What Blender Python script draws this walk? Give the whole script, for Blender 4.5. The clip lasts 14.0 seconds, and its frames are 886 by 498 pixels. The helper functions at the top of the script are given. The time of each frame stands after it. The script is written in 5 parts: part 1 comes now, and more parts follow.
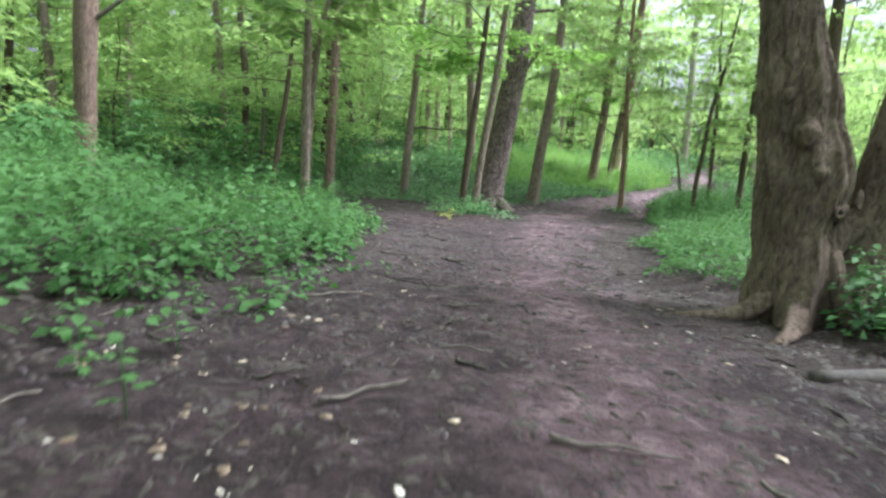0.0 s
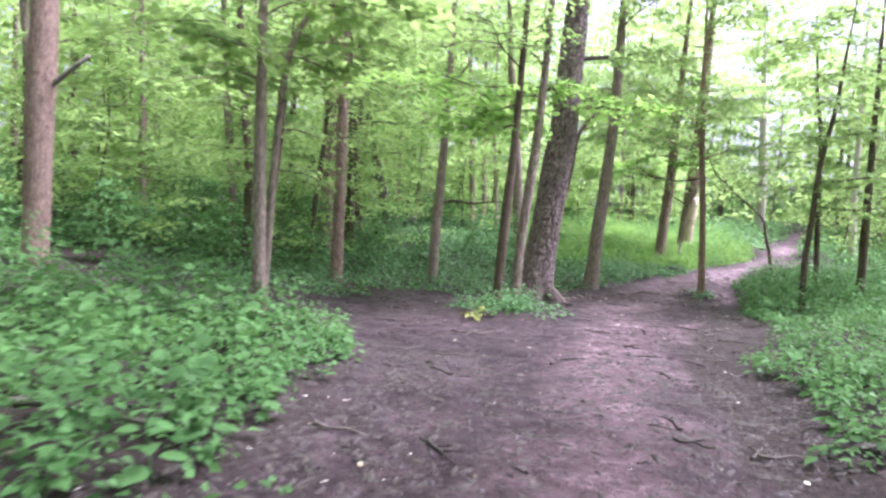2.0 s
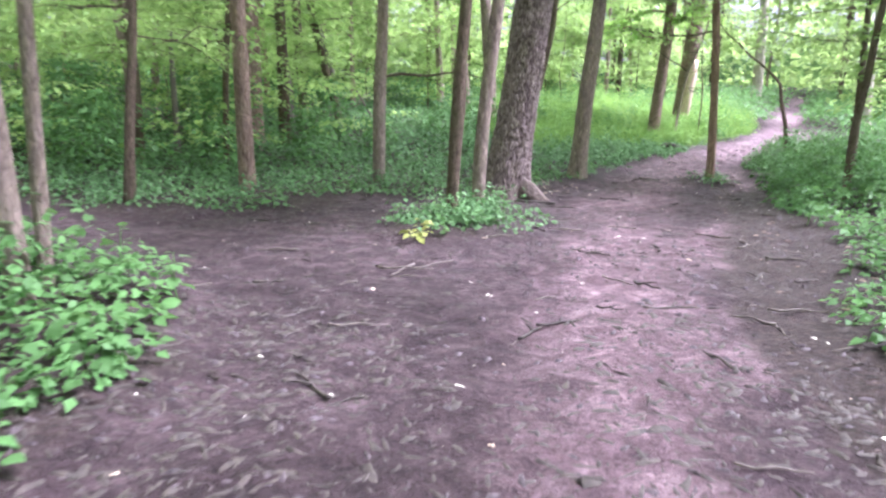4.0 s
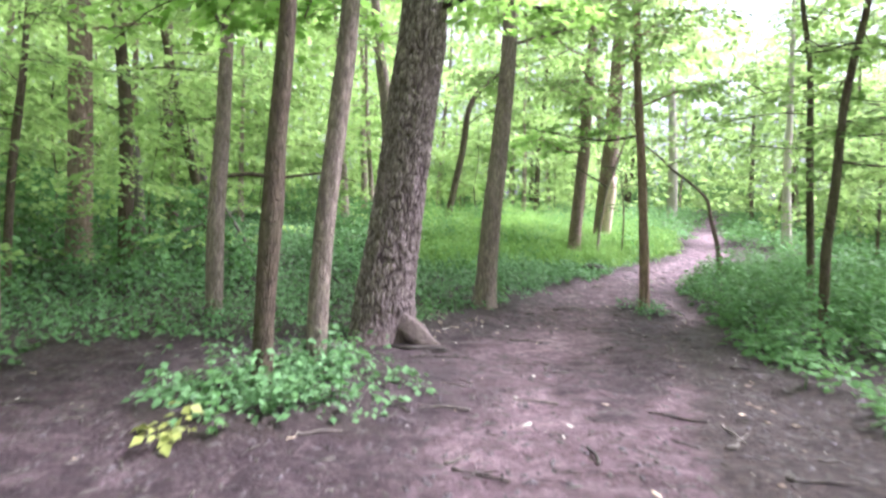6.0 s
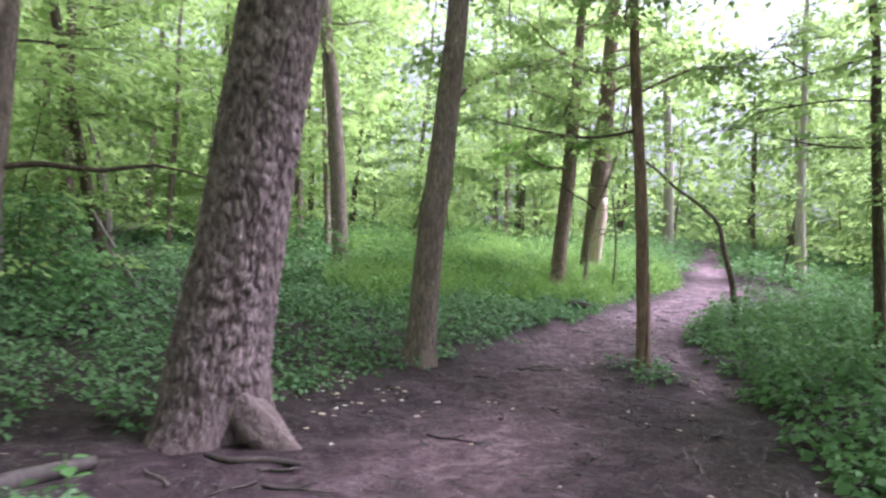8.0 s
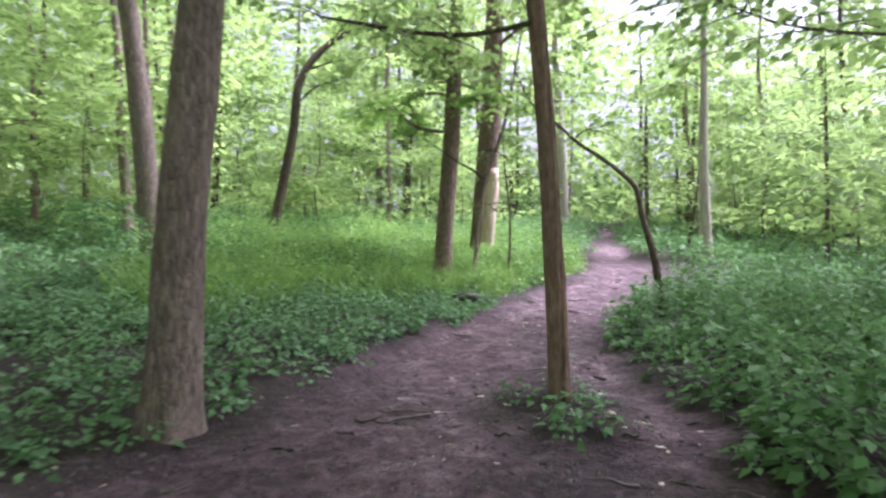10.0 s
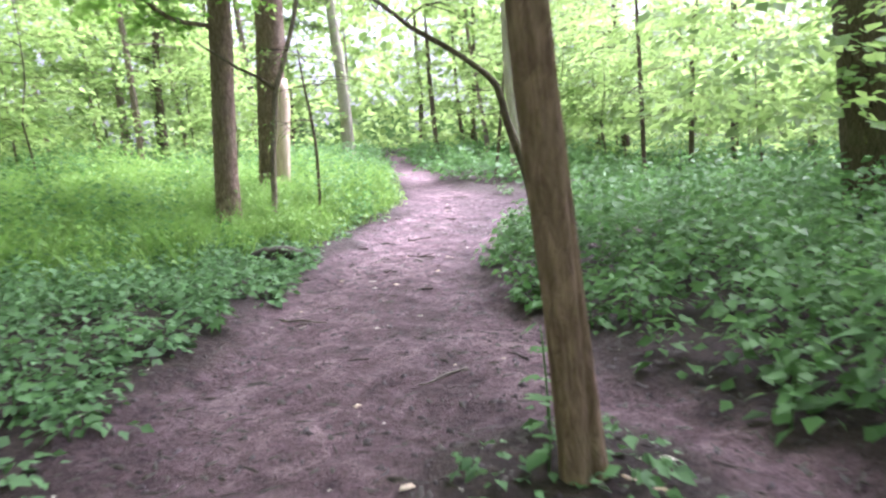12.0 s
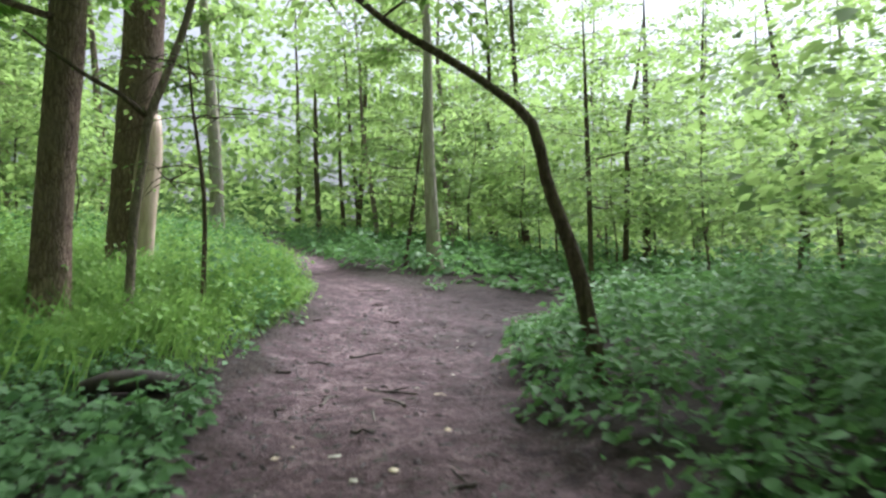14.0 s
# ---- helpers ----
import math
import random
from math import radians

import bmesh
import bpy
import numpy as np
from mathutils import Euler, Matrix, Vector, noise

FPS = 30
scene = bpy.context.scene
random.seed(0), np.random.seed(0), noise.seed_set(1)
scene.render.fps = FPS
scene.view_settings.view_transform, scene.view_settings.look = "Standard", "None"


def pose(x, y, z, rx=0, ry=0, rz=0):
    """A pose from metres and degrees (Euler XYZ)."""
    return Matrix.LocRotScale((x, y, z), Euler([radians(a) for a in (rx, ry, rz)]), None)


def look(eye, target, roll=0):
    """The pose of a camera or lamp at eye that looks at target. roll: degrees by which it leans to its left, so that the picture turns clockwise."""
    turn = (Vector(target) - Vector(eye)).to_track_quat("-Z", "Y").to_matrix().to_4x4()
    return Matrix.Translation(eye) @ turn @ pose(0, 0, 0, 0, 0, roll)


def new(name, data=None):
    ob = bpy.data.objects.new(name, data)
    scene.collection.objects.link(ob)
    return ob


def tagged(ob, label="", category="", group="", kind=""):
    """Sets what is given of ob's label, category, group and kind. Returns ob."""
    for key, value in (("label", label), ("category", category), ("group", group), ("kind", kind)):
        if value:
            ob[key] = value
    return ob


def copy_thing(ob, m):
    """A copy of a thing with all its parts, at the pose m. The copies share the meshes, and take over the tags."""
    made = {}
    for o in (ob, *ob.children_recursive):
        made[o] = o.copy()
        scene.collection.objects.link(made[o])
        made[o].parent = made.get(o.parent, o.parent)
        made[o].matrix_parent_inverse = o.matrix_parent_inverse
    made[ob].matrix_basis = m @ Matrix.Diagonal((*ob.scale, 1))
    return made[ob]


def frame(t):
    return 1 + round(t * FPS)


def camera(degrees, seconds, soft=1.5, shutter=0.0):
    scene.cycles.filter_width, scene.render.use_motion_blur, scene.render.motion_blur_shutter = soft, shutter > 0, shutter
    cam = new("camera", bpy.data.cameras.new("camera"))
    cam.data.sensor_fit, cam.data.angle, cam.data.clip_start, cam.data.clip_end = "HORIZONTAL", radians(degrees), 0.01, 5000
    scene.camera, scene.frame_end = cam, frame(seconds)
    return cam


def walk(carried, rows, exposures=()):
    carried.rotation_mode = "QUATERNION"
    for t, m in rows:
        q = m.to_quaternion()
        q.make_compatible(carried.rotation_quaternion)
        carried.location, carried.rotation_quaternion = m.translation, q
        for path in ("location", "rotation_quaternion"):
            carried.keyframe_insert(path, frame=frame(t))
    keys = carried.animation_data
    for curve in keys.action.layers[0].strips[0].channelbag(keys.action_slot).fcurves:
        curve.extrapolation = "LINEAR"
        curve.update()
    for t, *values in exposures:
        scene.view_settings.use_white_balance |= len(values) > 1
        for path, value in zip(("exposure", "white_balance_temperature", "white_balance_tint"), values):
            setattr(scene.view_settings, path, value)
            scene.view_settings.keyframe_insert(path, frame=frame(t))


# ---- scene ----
cam = camera(69.1, 14.0, soft=2.4, shutter=0.5)
PATH = [
    (0, (0.0, 0.0, 1.117), (-0.004, 1.983, 0.853), 4.8),
    (0.5, (0.18, 0.8, 1.395), (0.11, 2.77, 1.058), 0.4),
    (1, (0.313, 1.653, 1.308), (0.111, 3.621, 1.016), 2.7),
    (1.5, (0.323, 2.458, 1.301), (0.066, 4.436, 1.155), 3.9),
    (2, (0.447, 3.378, 1.317), (0.247, 5.367, 1.266), 3.3),
    (4.5, (0.856, 7.253, 1.353), (0.767, 9.2, 0.904), -0.6),
    (5, (1.042, 8.049, 1.343), (1.222, 10.0, 0.939), -2.4),
    (5.5, (1.317, 8.749, 1.331), (1.598, 10.712, 1.071), -0.9),
    (6, (1.482, 9.547, 1.29), (1.564, 11.545, 1.246), 1.3),
    (6.5, (1.626, 10.472, 1.289), (1.764, 12.467, 1.352), -1.9),
    (7, (1.895, 11.301, 1.226), (1.925, 13.296, 1.354), 4.0),
    (7.5, (2.2, 12.043, 1.339), (2.366, 14.031, 1.471), -1.3),
    (8, (2.494, 12.637, 1.318), (2.596, 14.634, 1.361), 2.2),
    (10.5, (3.673, 16.656, 1.237), (4.226, 18.578, 1.239), -1.3),
    (11, (3.725, 17.371, 1.314), (4.407, 19.238, 1.096), -0.7),
    (11.5, (3.764, 18.117, 1.286), (4.546, 19.943, 1.053), -2.4),
    (12, (3.892, 18.903, 1.26), (4.927, 20.6, 1.037), -5.1),
    (12.5, (3.996, 19.635, 1.174), (4.952, 21.386, 1.048), 1.8),
    (13, (4.119, 20.535, 1.172), (5.331, 22.125, 1.132), -1.2),
    (13.5, (4.306, 21.305, 1.26), (5.695, 22.743, 1.237), -1.3),
    (14, (4.755, 22.132, 1.258), (6.15, 23.564, 1.295), -1.8),
]
EXPOSURES = [(0, 1.95, 5500, 11), (0.5, 2.5, 5400, 33), (1.0, 2.6, 5350, 38), (1.5, 2.5, 5400, 36), (2.0, 2.35, 5450, 31), (4.5, 2.7, 5400, 31), (5.0, 2.6, 5500, 23), (5.5, 2.55, 5450, 25), (6.5, 2.4, 5600, 24), (7.0, 2.05, 5600, 26),
             (8.0, 1.9, 5450, 34), (10.5, 1.9, 5500, 33), (11.0, 2.25, 5400, 33), (11.5, 2.5, 5450, 35), (12.5, 2.25, 5600, 22), (13.0, 2.0, 5650, 17), (13.5, 1.55, 5700, 12), (14.0, 1.15, 5700, 10)]
walk(cam, [(t, look(eye, target, roll)) for t, eye, target, roll in PATH], EXPOSURES)

# ---- sky, sun ----
world = bpy.data.worlds.new("world")
scene.world = world
world.use_nodes = True
wn = world.node_tree
sky = wn.nodes.new("ShaderNodeTexSky")
sky.sky_type, sky.sun_disc = "NISHITA", False
sky.sun_elevation, sky.sun_rotation = radians(59), radians(80)
sky.air_density, sky.dust_density, sky.ozone_density = 1.0, 10.0, 1.0
veil = wn.nodes.new("ShaderNodeHueSaturation")  # thin overcast: the sky's blue is mostly gone
veil.inputs["Saturation"].default_value = 0.18
wn.links.new(sky.outputs[0], veil.inputs["Color"])
wn.links.new(veil.outputs[0], wn.nodes["Background"].inputs[0])
wn.nodes["Background"].inputs[1].default_value = 0.105
sun = new("sun", bpy.data.lights.new("sun", "SUN"))
sun.data.energy, sun.data.angle, sun.data.color = 3.4, radians(22), (1.0, 0.95, 0.86)
sun.matrix_world = look((14.0, 2.5, 23.7), (0, 0, 0))


# ---- materials ----
def material(name):
    m = bpy.data.materials.new(name)
    m.use_nodes = True
    nt = m.node_tree
    return m, nt, nt.nodes["Principled BSDF"]


def node(nt, kind, **values):
    n = nt.nodes.new(kind)
    for k, v in values.items():
        n.inputs[k].default_value = v
    return n


def ramp(nt, source, stops):
    r = nt.nodes.new("ShaderNodeValToRGB")
    while len(r.color_ramp.elements) < len(stops):
        r.color_ramp.elements.new(0.5)
    for e, (p, c) in zip(r.color_ramp.elements, stops):
        e.position, e.color = p, (*c, 1)
    nt.links.new(source, r.inputs[0])
    return r


def mixed(nt, fac, a, b, blend="MIX"):
    n = nt.nodes.new("ShaderNodeMix")
    n.data_type, n.blend_type = "RGBA", blend
    for src, slot in ((fac, 0), (a, 6), (b, 7)):
        if isinstance(src, (int, float)):
            n.inputs[slot].default_value = src
        elif isinstance(src, tuple):
            n.inputs[slot].default_value = (*src, 1)
        else:
            nt.links.new(src, n.inputs[slot])
    return n.outputs[2]


def leaf_material(name, dark, light, glow, through_share=0.45, gloss=0.2):
    """A thin leaf: gloss on its face, light shining through, each leaf of its own tone."""
    m, nt, b = material(name)
    geo = nt.nodes.new("ShaderNodeNewGeometry")
    tone = ramp(nt, geo.outputs["Random Per Island"], [(0.0, dark), (0.65, light), (1.0, tuple(min(1, 1.15 * c) for c in light))])
    patch = node(nt, "ShaderNodeTexNoise", Scale=0.35, Detail=2.0)
    tc = nt.nodes.new("ShaderNodeNewGeometry")
    nt.links.new(tc.outputs["Position"], patch.inputs["Vector"])
    col = mixed(nt, patch.outputs[0], tone.outputs[0], glow, "MIX")
    half = nt.nodes.new("ShaderNodeMix")
    half.data_type = "RGBA"
    half.inputs[0].default_value = 0.45
    nt.links.new(tone.outputs[0], half.inputs[6])
    nt.links.new(col, half.inputs[7])
    nt.links.new(half.outputs[2], b.inputs["Base Color"])
    b.inputs["Roughness"].default_value = 0.5
    b.inputs["Specular IOR Level"].default_value = gloss
    tr = nt.nodes.new("ShaderNodeBsdfTranslucent")
    nt.links.new(mixed(nt, 0.5, half.outputs[2], glow), tr.inputs[0])
    mix = nt.nodes.new("ShaderNodeMixShader")
    mix.inputs[0].default_value = through_share
    nt.links.new(b.outputs[0], mix.inputs[1])
    nt.links.new(tr.outputs[0], mix.inputs[2])
    nt.links.new(mix.outputs[0], nt.nodes["Material Output"].inputs[0])
    return m


def bark_material(name, dark, light, moss, grain=14.0, depth=0.6, stretch=0.16, crack=0.4, plates=0.0, patch=(0.5, 0.72, 0.6), furrows=False):
    m, nt, b = material(name)
    tc = nt.nodes.new("ShaderNodeTexCoord")
    mp = nt.nodes.new("ShaderNodeMapping")
    mp.inputs["Scale"].default_value = (1, 1, stretch)
    nt.links.new(tc.outputs["Object"], mp.inputs[0])
    fur = node(nt, "ShaderNodeTexNoise", Scale=grain, Detail=5.0, Roughness=0.65, Distortion=0.6)
    nt.links.new(mp.outputs[0], fur.inputs["Vector"])
    vor = node(nt, "ShaderNodeTexVoronoi", Scale=grain * 1.1)
    vor.feature = "DISTANCE_TO_EDGE"
    nt.links.new(mp.outputs[0], vor.inputs["Vector"])
    big = node(nt, "ShaderNodeTexNoise", Scale=1.7, Detail=4.0)
    nt.links.new(tc.outputs["Object"], big.inputs["Vector"])
    edge = ramp(nt, vor.outputs["Distance"], [(0.0, (0, 0, 0)), (0.16, (1, 1, 1))])
    tone = ramp(nt, fur.outputs[0], [(0.3, dark), (0.72, light)])
    cut = mixed(nt, crack, tone.outputs[0], mixed(nt, edge.outputs[0], tuple(0.7 * c for c in dark), tone.outputs[0]))
    if plates:
        cell = node(nt, "ShaderNodeTexVoronoi", Scale=grain * 1.1)
        nt.links.new(mp.outputs[0], cell.inputs["Vector"])
        worn = ramp(nt, cell.outputs["Color"], [(0.25, (0.55, 0.53, 0.52)), (0.6, (1, 1, 1)), (0.85, (1.75, 1.75, 1.8))])
        cut = mixed(nt, plates, cut, worn.outputs[0], "MULTIPLY")
    if furrows:
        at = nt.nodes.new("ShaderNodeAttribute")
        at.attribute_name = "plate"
        # bark's dark cracks, with shade in furrows and highlights on plates painted in
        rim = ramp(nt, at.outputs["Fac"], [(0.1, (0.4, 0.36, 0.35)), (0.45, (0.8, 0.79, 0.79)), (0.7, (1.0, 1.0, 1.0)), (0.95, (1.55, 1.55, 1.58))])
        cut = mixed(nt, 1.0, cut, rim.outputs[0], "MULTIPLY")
    spots = ramp(nt, big.outputs[0], [(patch[0], (0, 0, 0)), (patch[1], (patch[2],) * 3)])
    col = mixed(nt, spots.outputs[0], cut, moss)
    nt.links.new(col, b.inputs["Base Color"])
    b.inputs["Roughness"].default_value = 0.92
    b.inputs["Specular IOR Level"].default_value = 0.15
    height = mixed(nt, min(0.3, 0.5 * crack), fur.outputs[0], edge.outputs[0])
    bump = node(nt, "ShaderNodeBump", Strength=depth, Distance=0.06)
    nt.links.new(height, bump.inputs["Height"])
    nt.links.new(bump.outputs[0], b.inputs["Normal"])
    return m


def wood_material(name, dark, light, rough=0.8):
    m, nt, b = material(name)
    tc = nt.nodes.new("ShaderNodeTexCoord")
    n1 = node(nt, "ShaderNodeTexNoise", Scale=22.0, Detail=6.0, Distortion=0.8)
    mp = nt.nodes.new("ShaderNodeMapping")
    mp.inputs["Scale"].default_value = (1, 1, 0.12)
    nt.links.new(tc.outputs["Object"], mp.inputs[0])
    nt.links.new(mp.outputs[0], n1.inputs["Vector"])
    info = nt.nodes.new("ShaderNodeObjectInfo")
    tone = ramp(nt, n1.outputs[0], [(0.3, dark), (0.7, light)])
    col = mixed(nt, info.outputs["Random"], tone.outputs[0], dark)
    nt.links.new(mixed(nt, 0.5, tone.outputs[0], col), b.inputs["Base Color"])
    b.inputs["Roughness"].default_value = rough
    bump = node(nt, "ShaderNodeBump", Strength=0.5, Distance=0.01)
    nt.links.new(n1.outputs[0], bump.inputs["Height"])
    nt.links.new(bump.outputs[0], b.inputs["Normal"])
    return m


def soil_material():
    """Trodden clay on the path, dark leaf mould under the plants; the attribute 'trodden' tells which."""
    m, nt, b = material("forest_soil")
    geo = nt.nodes.new("ShaderNodeNewGeometry")
    at = nt.nodes.new("ShaderNodeAttribute")
    at.attribute_name = "trodden"

    def noise_at(scale, detail=5.0, rough=0.6, dist=0.0):
        n = node(nt, "ShaderNodeTexNoise", Scale=scale, Detail=detail, Roughness=rough, Distortion=dist)
        nt.links.new(geo.outputs["Position"], n.inputs["Vector"])
        return n.outputs[0]

    wide, mid, fine, clod = noise_at(0.5, 4), noise_at(4.2, 8, 0.66, 0.7), noise_at(75, 4, 0.7), noise_at(17, 6, 0.7, 0.9)
    clay = ramp(nt, mid, [(0.3, (0.045, 0.028, 0.034)), (0.5, (0.108, 0.072, 0.081)), (0.68, (0.213, 0.157, 0.17))])
    damp = ramp(nt, wide, [(0.38, (0.5, 0.47, 0.47)), (0.6, (1.0, 1.0, 1.0))])
    # shade in the hollows between clods, painted as darker clay
    clod_shade = ramp(nt, clod, [(0.37, (0.26, 0.235, 0.235)), (0.49, (0.94, 0.94, 0.94)), (0.68, (1.12, 1.1, 1.1))])
    grit = ramp(nt, fine, [(0.34, (0.6, 0.57, 0.55)), (0.5, (1, 1, 1)), (0.72, (1.2, 1.2, 1.2))])
    c1 = mixed(nt, 0.75, clay.outputs[0], damp.outputs[0], "MULTIPLY")
    worn = nt.nodes.new("ShaderNodeAttribute")
    worn.attribute_name = "worn"
    track = ramp(nt, worn.outputs["Fac"], [(0.0, (0.56, 0.525, 0.54)), (0.55, (0.98, 0.93, 0.95)), (1.0, (1.5, 1.43, 1.46))])
    c1 = mixed(nt, 1.0, c1, track.outputs[0], "MULTIPLY")
    c3 = mixed(nt, 0.7, c1, clod_shade.outputs[0], "MULTIPLY")
    c2 = mixed(nt, 0.8, c3, grit.outputs[0], "MULTIPLY")
    mould = ramp(nt, noise_at(16, 6, 0.7), [(0.3, (0.014, 0.010, 0.010)), (0.55, (0.045, 0.030, 0.028)), (0.75, (0.095, 0.064, 0.058))])
    nt.links.new(mixed(nt, at.outputs["Fac"], mould.outputs[0], c2), b.inputs["Base Color"])
    b.inputs["Roughness"].default_value = 0.85
    b.inputs["Specular IOR Level"].default_value = 0.25
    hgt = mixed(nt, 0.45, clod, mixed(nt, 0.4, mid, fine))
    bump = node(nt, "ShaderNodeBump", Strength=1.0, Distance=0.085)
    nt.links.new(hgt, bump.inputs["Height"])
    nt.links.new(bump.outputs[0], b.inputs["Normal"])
    return m


SOIL = soil_material()
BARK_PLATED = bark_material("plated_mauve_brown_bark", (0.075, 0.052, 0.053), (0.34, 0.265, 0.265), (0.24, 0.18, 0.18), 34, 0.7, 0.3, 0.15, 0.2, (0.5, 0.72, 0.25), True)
BARK_RED = bark_material("red_brown_furrowed_bark", (0.125, 0.08, 0.068), (0.43, 0.305, 0.255), (0.27, 0.205, 0.17), 30, 0.9, 0.22, 0.6)
BARK_OLD = bark_material("lumpy_old_bark", (0.085, 0.06, 0.048), (0.34, 0.255, 0.215), (0.045, 0.033, 0.024), 22, 1.0, 0.38, 0.04, 0.1, (0.42, 0.72, 0.6))
BARK_WORN = bark_material("trodden_root_bark", (0.1, 0.072, 0.07), (0.26, 0.2, 0.195), (0.13, 0.097, 0.092), 18, 0.8, 0.6, 0.02)
BARK_GREY = bark_material("grey_brown_bark", (0.13, 0.097, 0.085), (0.39, 0.305, 0.265), (0.25, 0.19, 0.165), 28, 0.8, 0.32, 0.3, 0.3)
BARK_BROWN = bark_material("warm_brown_bark", (0.145, 0.09, 0.07), (0.35, 0.235, 0.185), (0.25, 0.172, 0.135), 24, 0.6, 0.28, 0.2, 0.2)
BARK_DARK = bark_material("dark_sapling_bark", (0.05, 0.035, 0.027), (0.175, 0.13, 0.1), (0.13, 0.12, 0.075), 26, 0.7, 0.3)
BARK_PALE = bark_material("pale_grey_bark", (0.29, 0.25, 0.215), (0.56, 0.50, 0.44), (0.35, 0.33, 0.27), 12, 0.3)
BARE_WOOD = wood_material("bare_split_wood", (0.45, 0.31, 0.25), (0.78, 0.62, 0.53))
DEAD_WOOD = wood_material("weathered_dead_wood", (0.085, 0.068, 0.06), (0.21, 0.175, 0.155))
LOG_WOOD = wood_material("damp_grey_wood", (0.035, 0.028, 0.026), (0.1, 0.08, 0.074))
DARK_WOOD = wood_material("damp_dark_wood", (0.02, 0.015, 0.013), (0.075, 0.056, 0.046))
SOIL_CLOD = wood_material("clod_of_clay", (0.022, 0.015, 0.017), (0.07, 0.05, 0.056))
DRY_LEAF = wood_material("dry_fallen_leaf", (0.34, 0.25, 0.17), (0.62, 0.52, 0.42))
BROWN_LEAF = wood_material("damp_brown_leaf", (0.09, 0.06, 0.042), (0.27, 0.19, 0.13))
PALE_LEAF = wood_material("bleached_fallen_leaf", (0.42, 0.38, 0.32), (0.68, 0.63, 0.56))
LEAF_CANOPY = leaf_material("canopy_leaf", (0.065, 0.135, 0.046), (0.165, 0.285, 0.097), (0.415, 0.55, 0.17), 0.6)
LEAF_MAPLE = leaf_material("broad_bough_leaf", (0.07, 0.17, 0.045), (0.17, 0.34, 0.085), (0.4, 0.58, 0.14), 0.7, 0.1)
LEAF_HERB = leaf_material("herb_leaf", (0.031, 0.084, 0.03), (0.088, 0.193, 0.068), (0.16, 0.29, 0.084), 0.4, 0.14)
LEAF_DARK = leaf_material("ground_cover_leaf", (0.037, 0.09, 0.042), (0.11, 0.213, 0.094), (0.16, 0.28, 0.1), 0.32, 0.16)
LEAF_YELLOW = leaf_material("yellowed_leaf", (0.1, 0.15, 0.045), (0.25, 0.28, 0.08), (0.32, 0.31, 0.09), 0.3)
LEAF_GRASS = leaf_material("sunlit_grass", (0.08, 0.17, 0.04), (0.165, 0.3, 0.07), (0.27, 0.42, 0.1), 0.42)


def far_material():
    m, nt, bs = material("distant_foliage")
    geo = nt.nodes.new("ShaderNodeNewGeometry")
    n1 = node(nt, "ShaderNodeTexNoise", Scale=0.9, Detail=8.0, Roughness=0.7)
    nt.links.new(geo.outputs["Position"], n1.inputs["Vector"])
    col = ramp(nt, n1.outputs[0], [(0.35, (0.035, 0.08, 0.025)), (0.55, (0.12, 0.22, 0.06)), (0.7, (0.26, 0.40, 0.14))])
    nt.links.new(col.outputs[0], bs.inputs["Base Color"])
    bs.inputs["Roughness"].default_value = 0.9
    return m


FAR_GREEN = far_material()

# ---- the lie of the land ----
rng = np.random.default_rng(7)


def lattice(x, y, size, seed):
    """Smooth value noise in -1..1 over the plan."""
    x, y = np.asarray(x, float) / size, np.asarray(y, float) / size
    ix, iy = np.floor(x).astype(int), np.floor(y).astype(int)
    fx, fy = x - ix, y - iy
    fx, fy = fx * fx * (3 - 2 * fx), fy * fy * (3 - 2 * fy)

    def cell(a, b):
        v = np.sin(a * 127.1 + b * 311.7 + seed * 74.7) * 43758.5453
        return (v - np.floor(v)) * 2 - 1

    low = cell(ix, iy) * (1 - fx) + cell(ix + 1, iy) * fx
    high = cell(ix, iy + 1) * (1 - fx) + cell(ix + 1, iy + 1) * fx
    return low * (1 - fy) + high * fy


def softplus(v):
    return np.logaddexp(0, v)


def land(x, y):
    x, y = np.asarray(x), np.asarray(y)
    dip = 0.2 * np.exp(-((x - 5.5) / 2.0) ** 2 - ((y - 28.6) / 2.8) ** 2)
    return 0.1 * softplus(y - 21.5 - 0.25 * (x - 5)) + 0.06 * softplus(-x - 3) - dip


# Edges of the trodden ground: the clearing, a side track to the west and the path that climbs away.
TROD_LEFT = [(-2.7, -14), (-2.6, 3.6), (-1.8, 4.6), (-1.5, 5.6), (-0.9, 7.1), (-1.1, 8.2), (-1.0, 9.5), (-1.6, 11), (-3.6, 11.6),
             (-14, 11.4), (-14, 14.0), (-4, 14.4), (-2.4, 15.4), (-1.6, 16.8), (-0.2, 17.3), (1.0, 18.0), (2.2, 19.6), (3.0, 20.6), (3.5, 21.9),
             (4.8, 23.8), (6.4, 26.0), (7.7, 27.7), (9.2, 29.2), (10.5, 31.4), (12.0, 34.2), (16.6, 44.0), (21.5, 54)]
TROD_RIGHT = [(3.4, -14), (3.5, 3.0), (3.6, 6.2), (2.7, 7.4), (3.1, 9.4), (3.3, 10.4), (3.8, 12.0), (4.7, 14.0), (5.2, 15.8), (5.9, 17.8),
              (6.4, 19.6), (6.7, 20.9), (7.1, 22.4), (7.8, 24.0), (8.8, 25.4), (10.2, 26.4), (12.0, 27.0), (14.2, 27.8), (14.4, 30.0), (12.9, 30.6), (12.9, 32.0),
              (13.6, 34.2), (18.0, 44.0), (23.2, 54)]
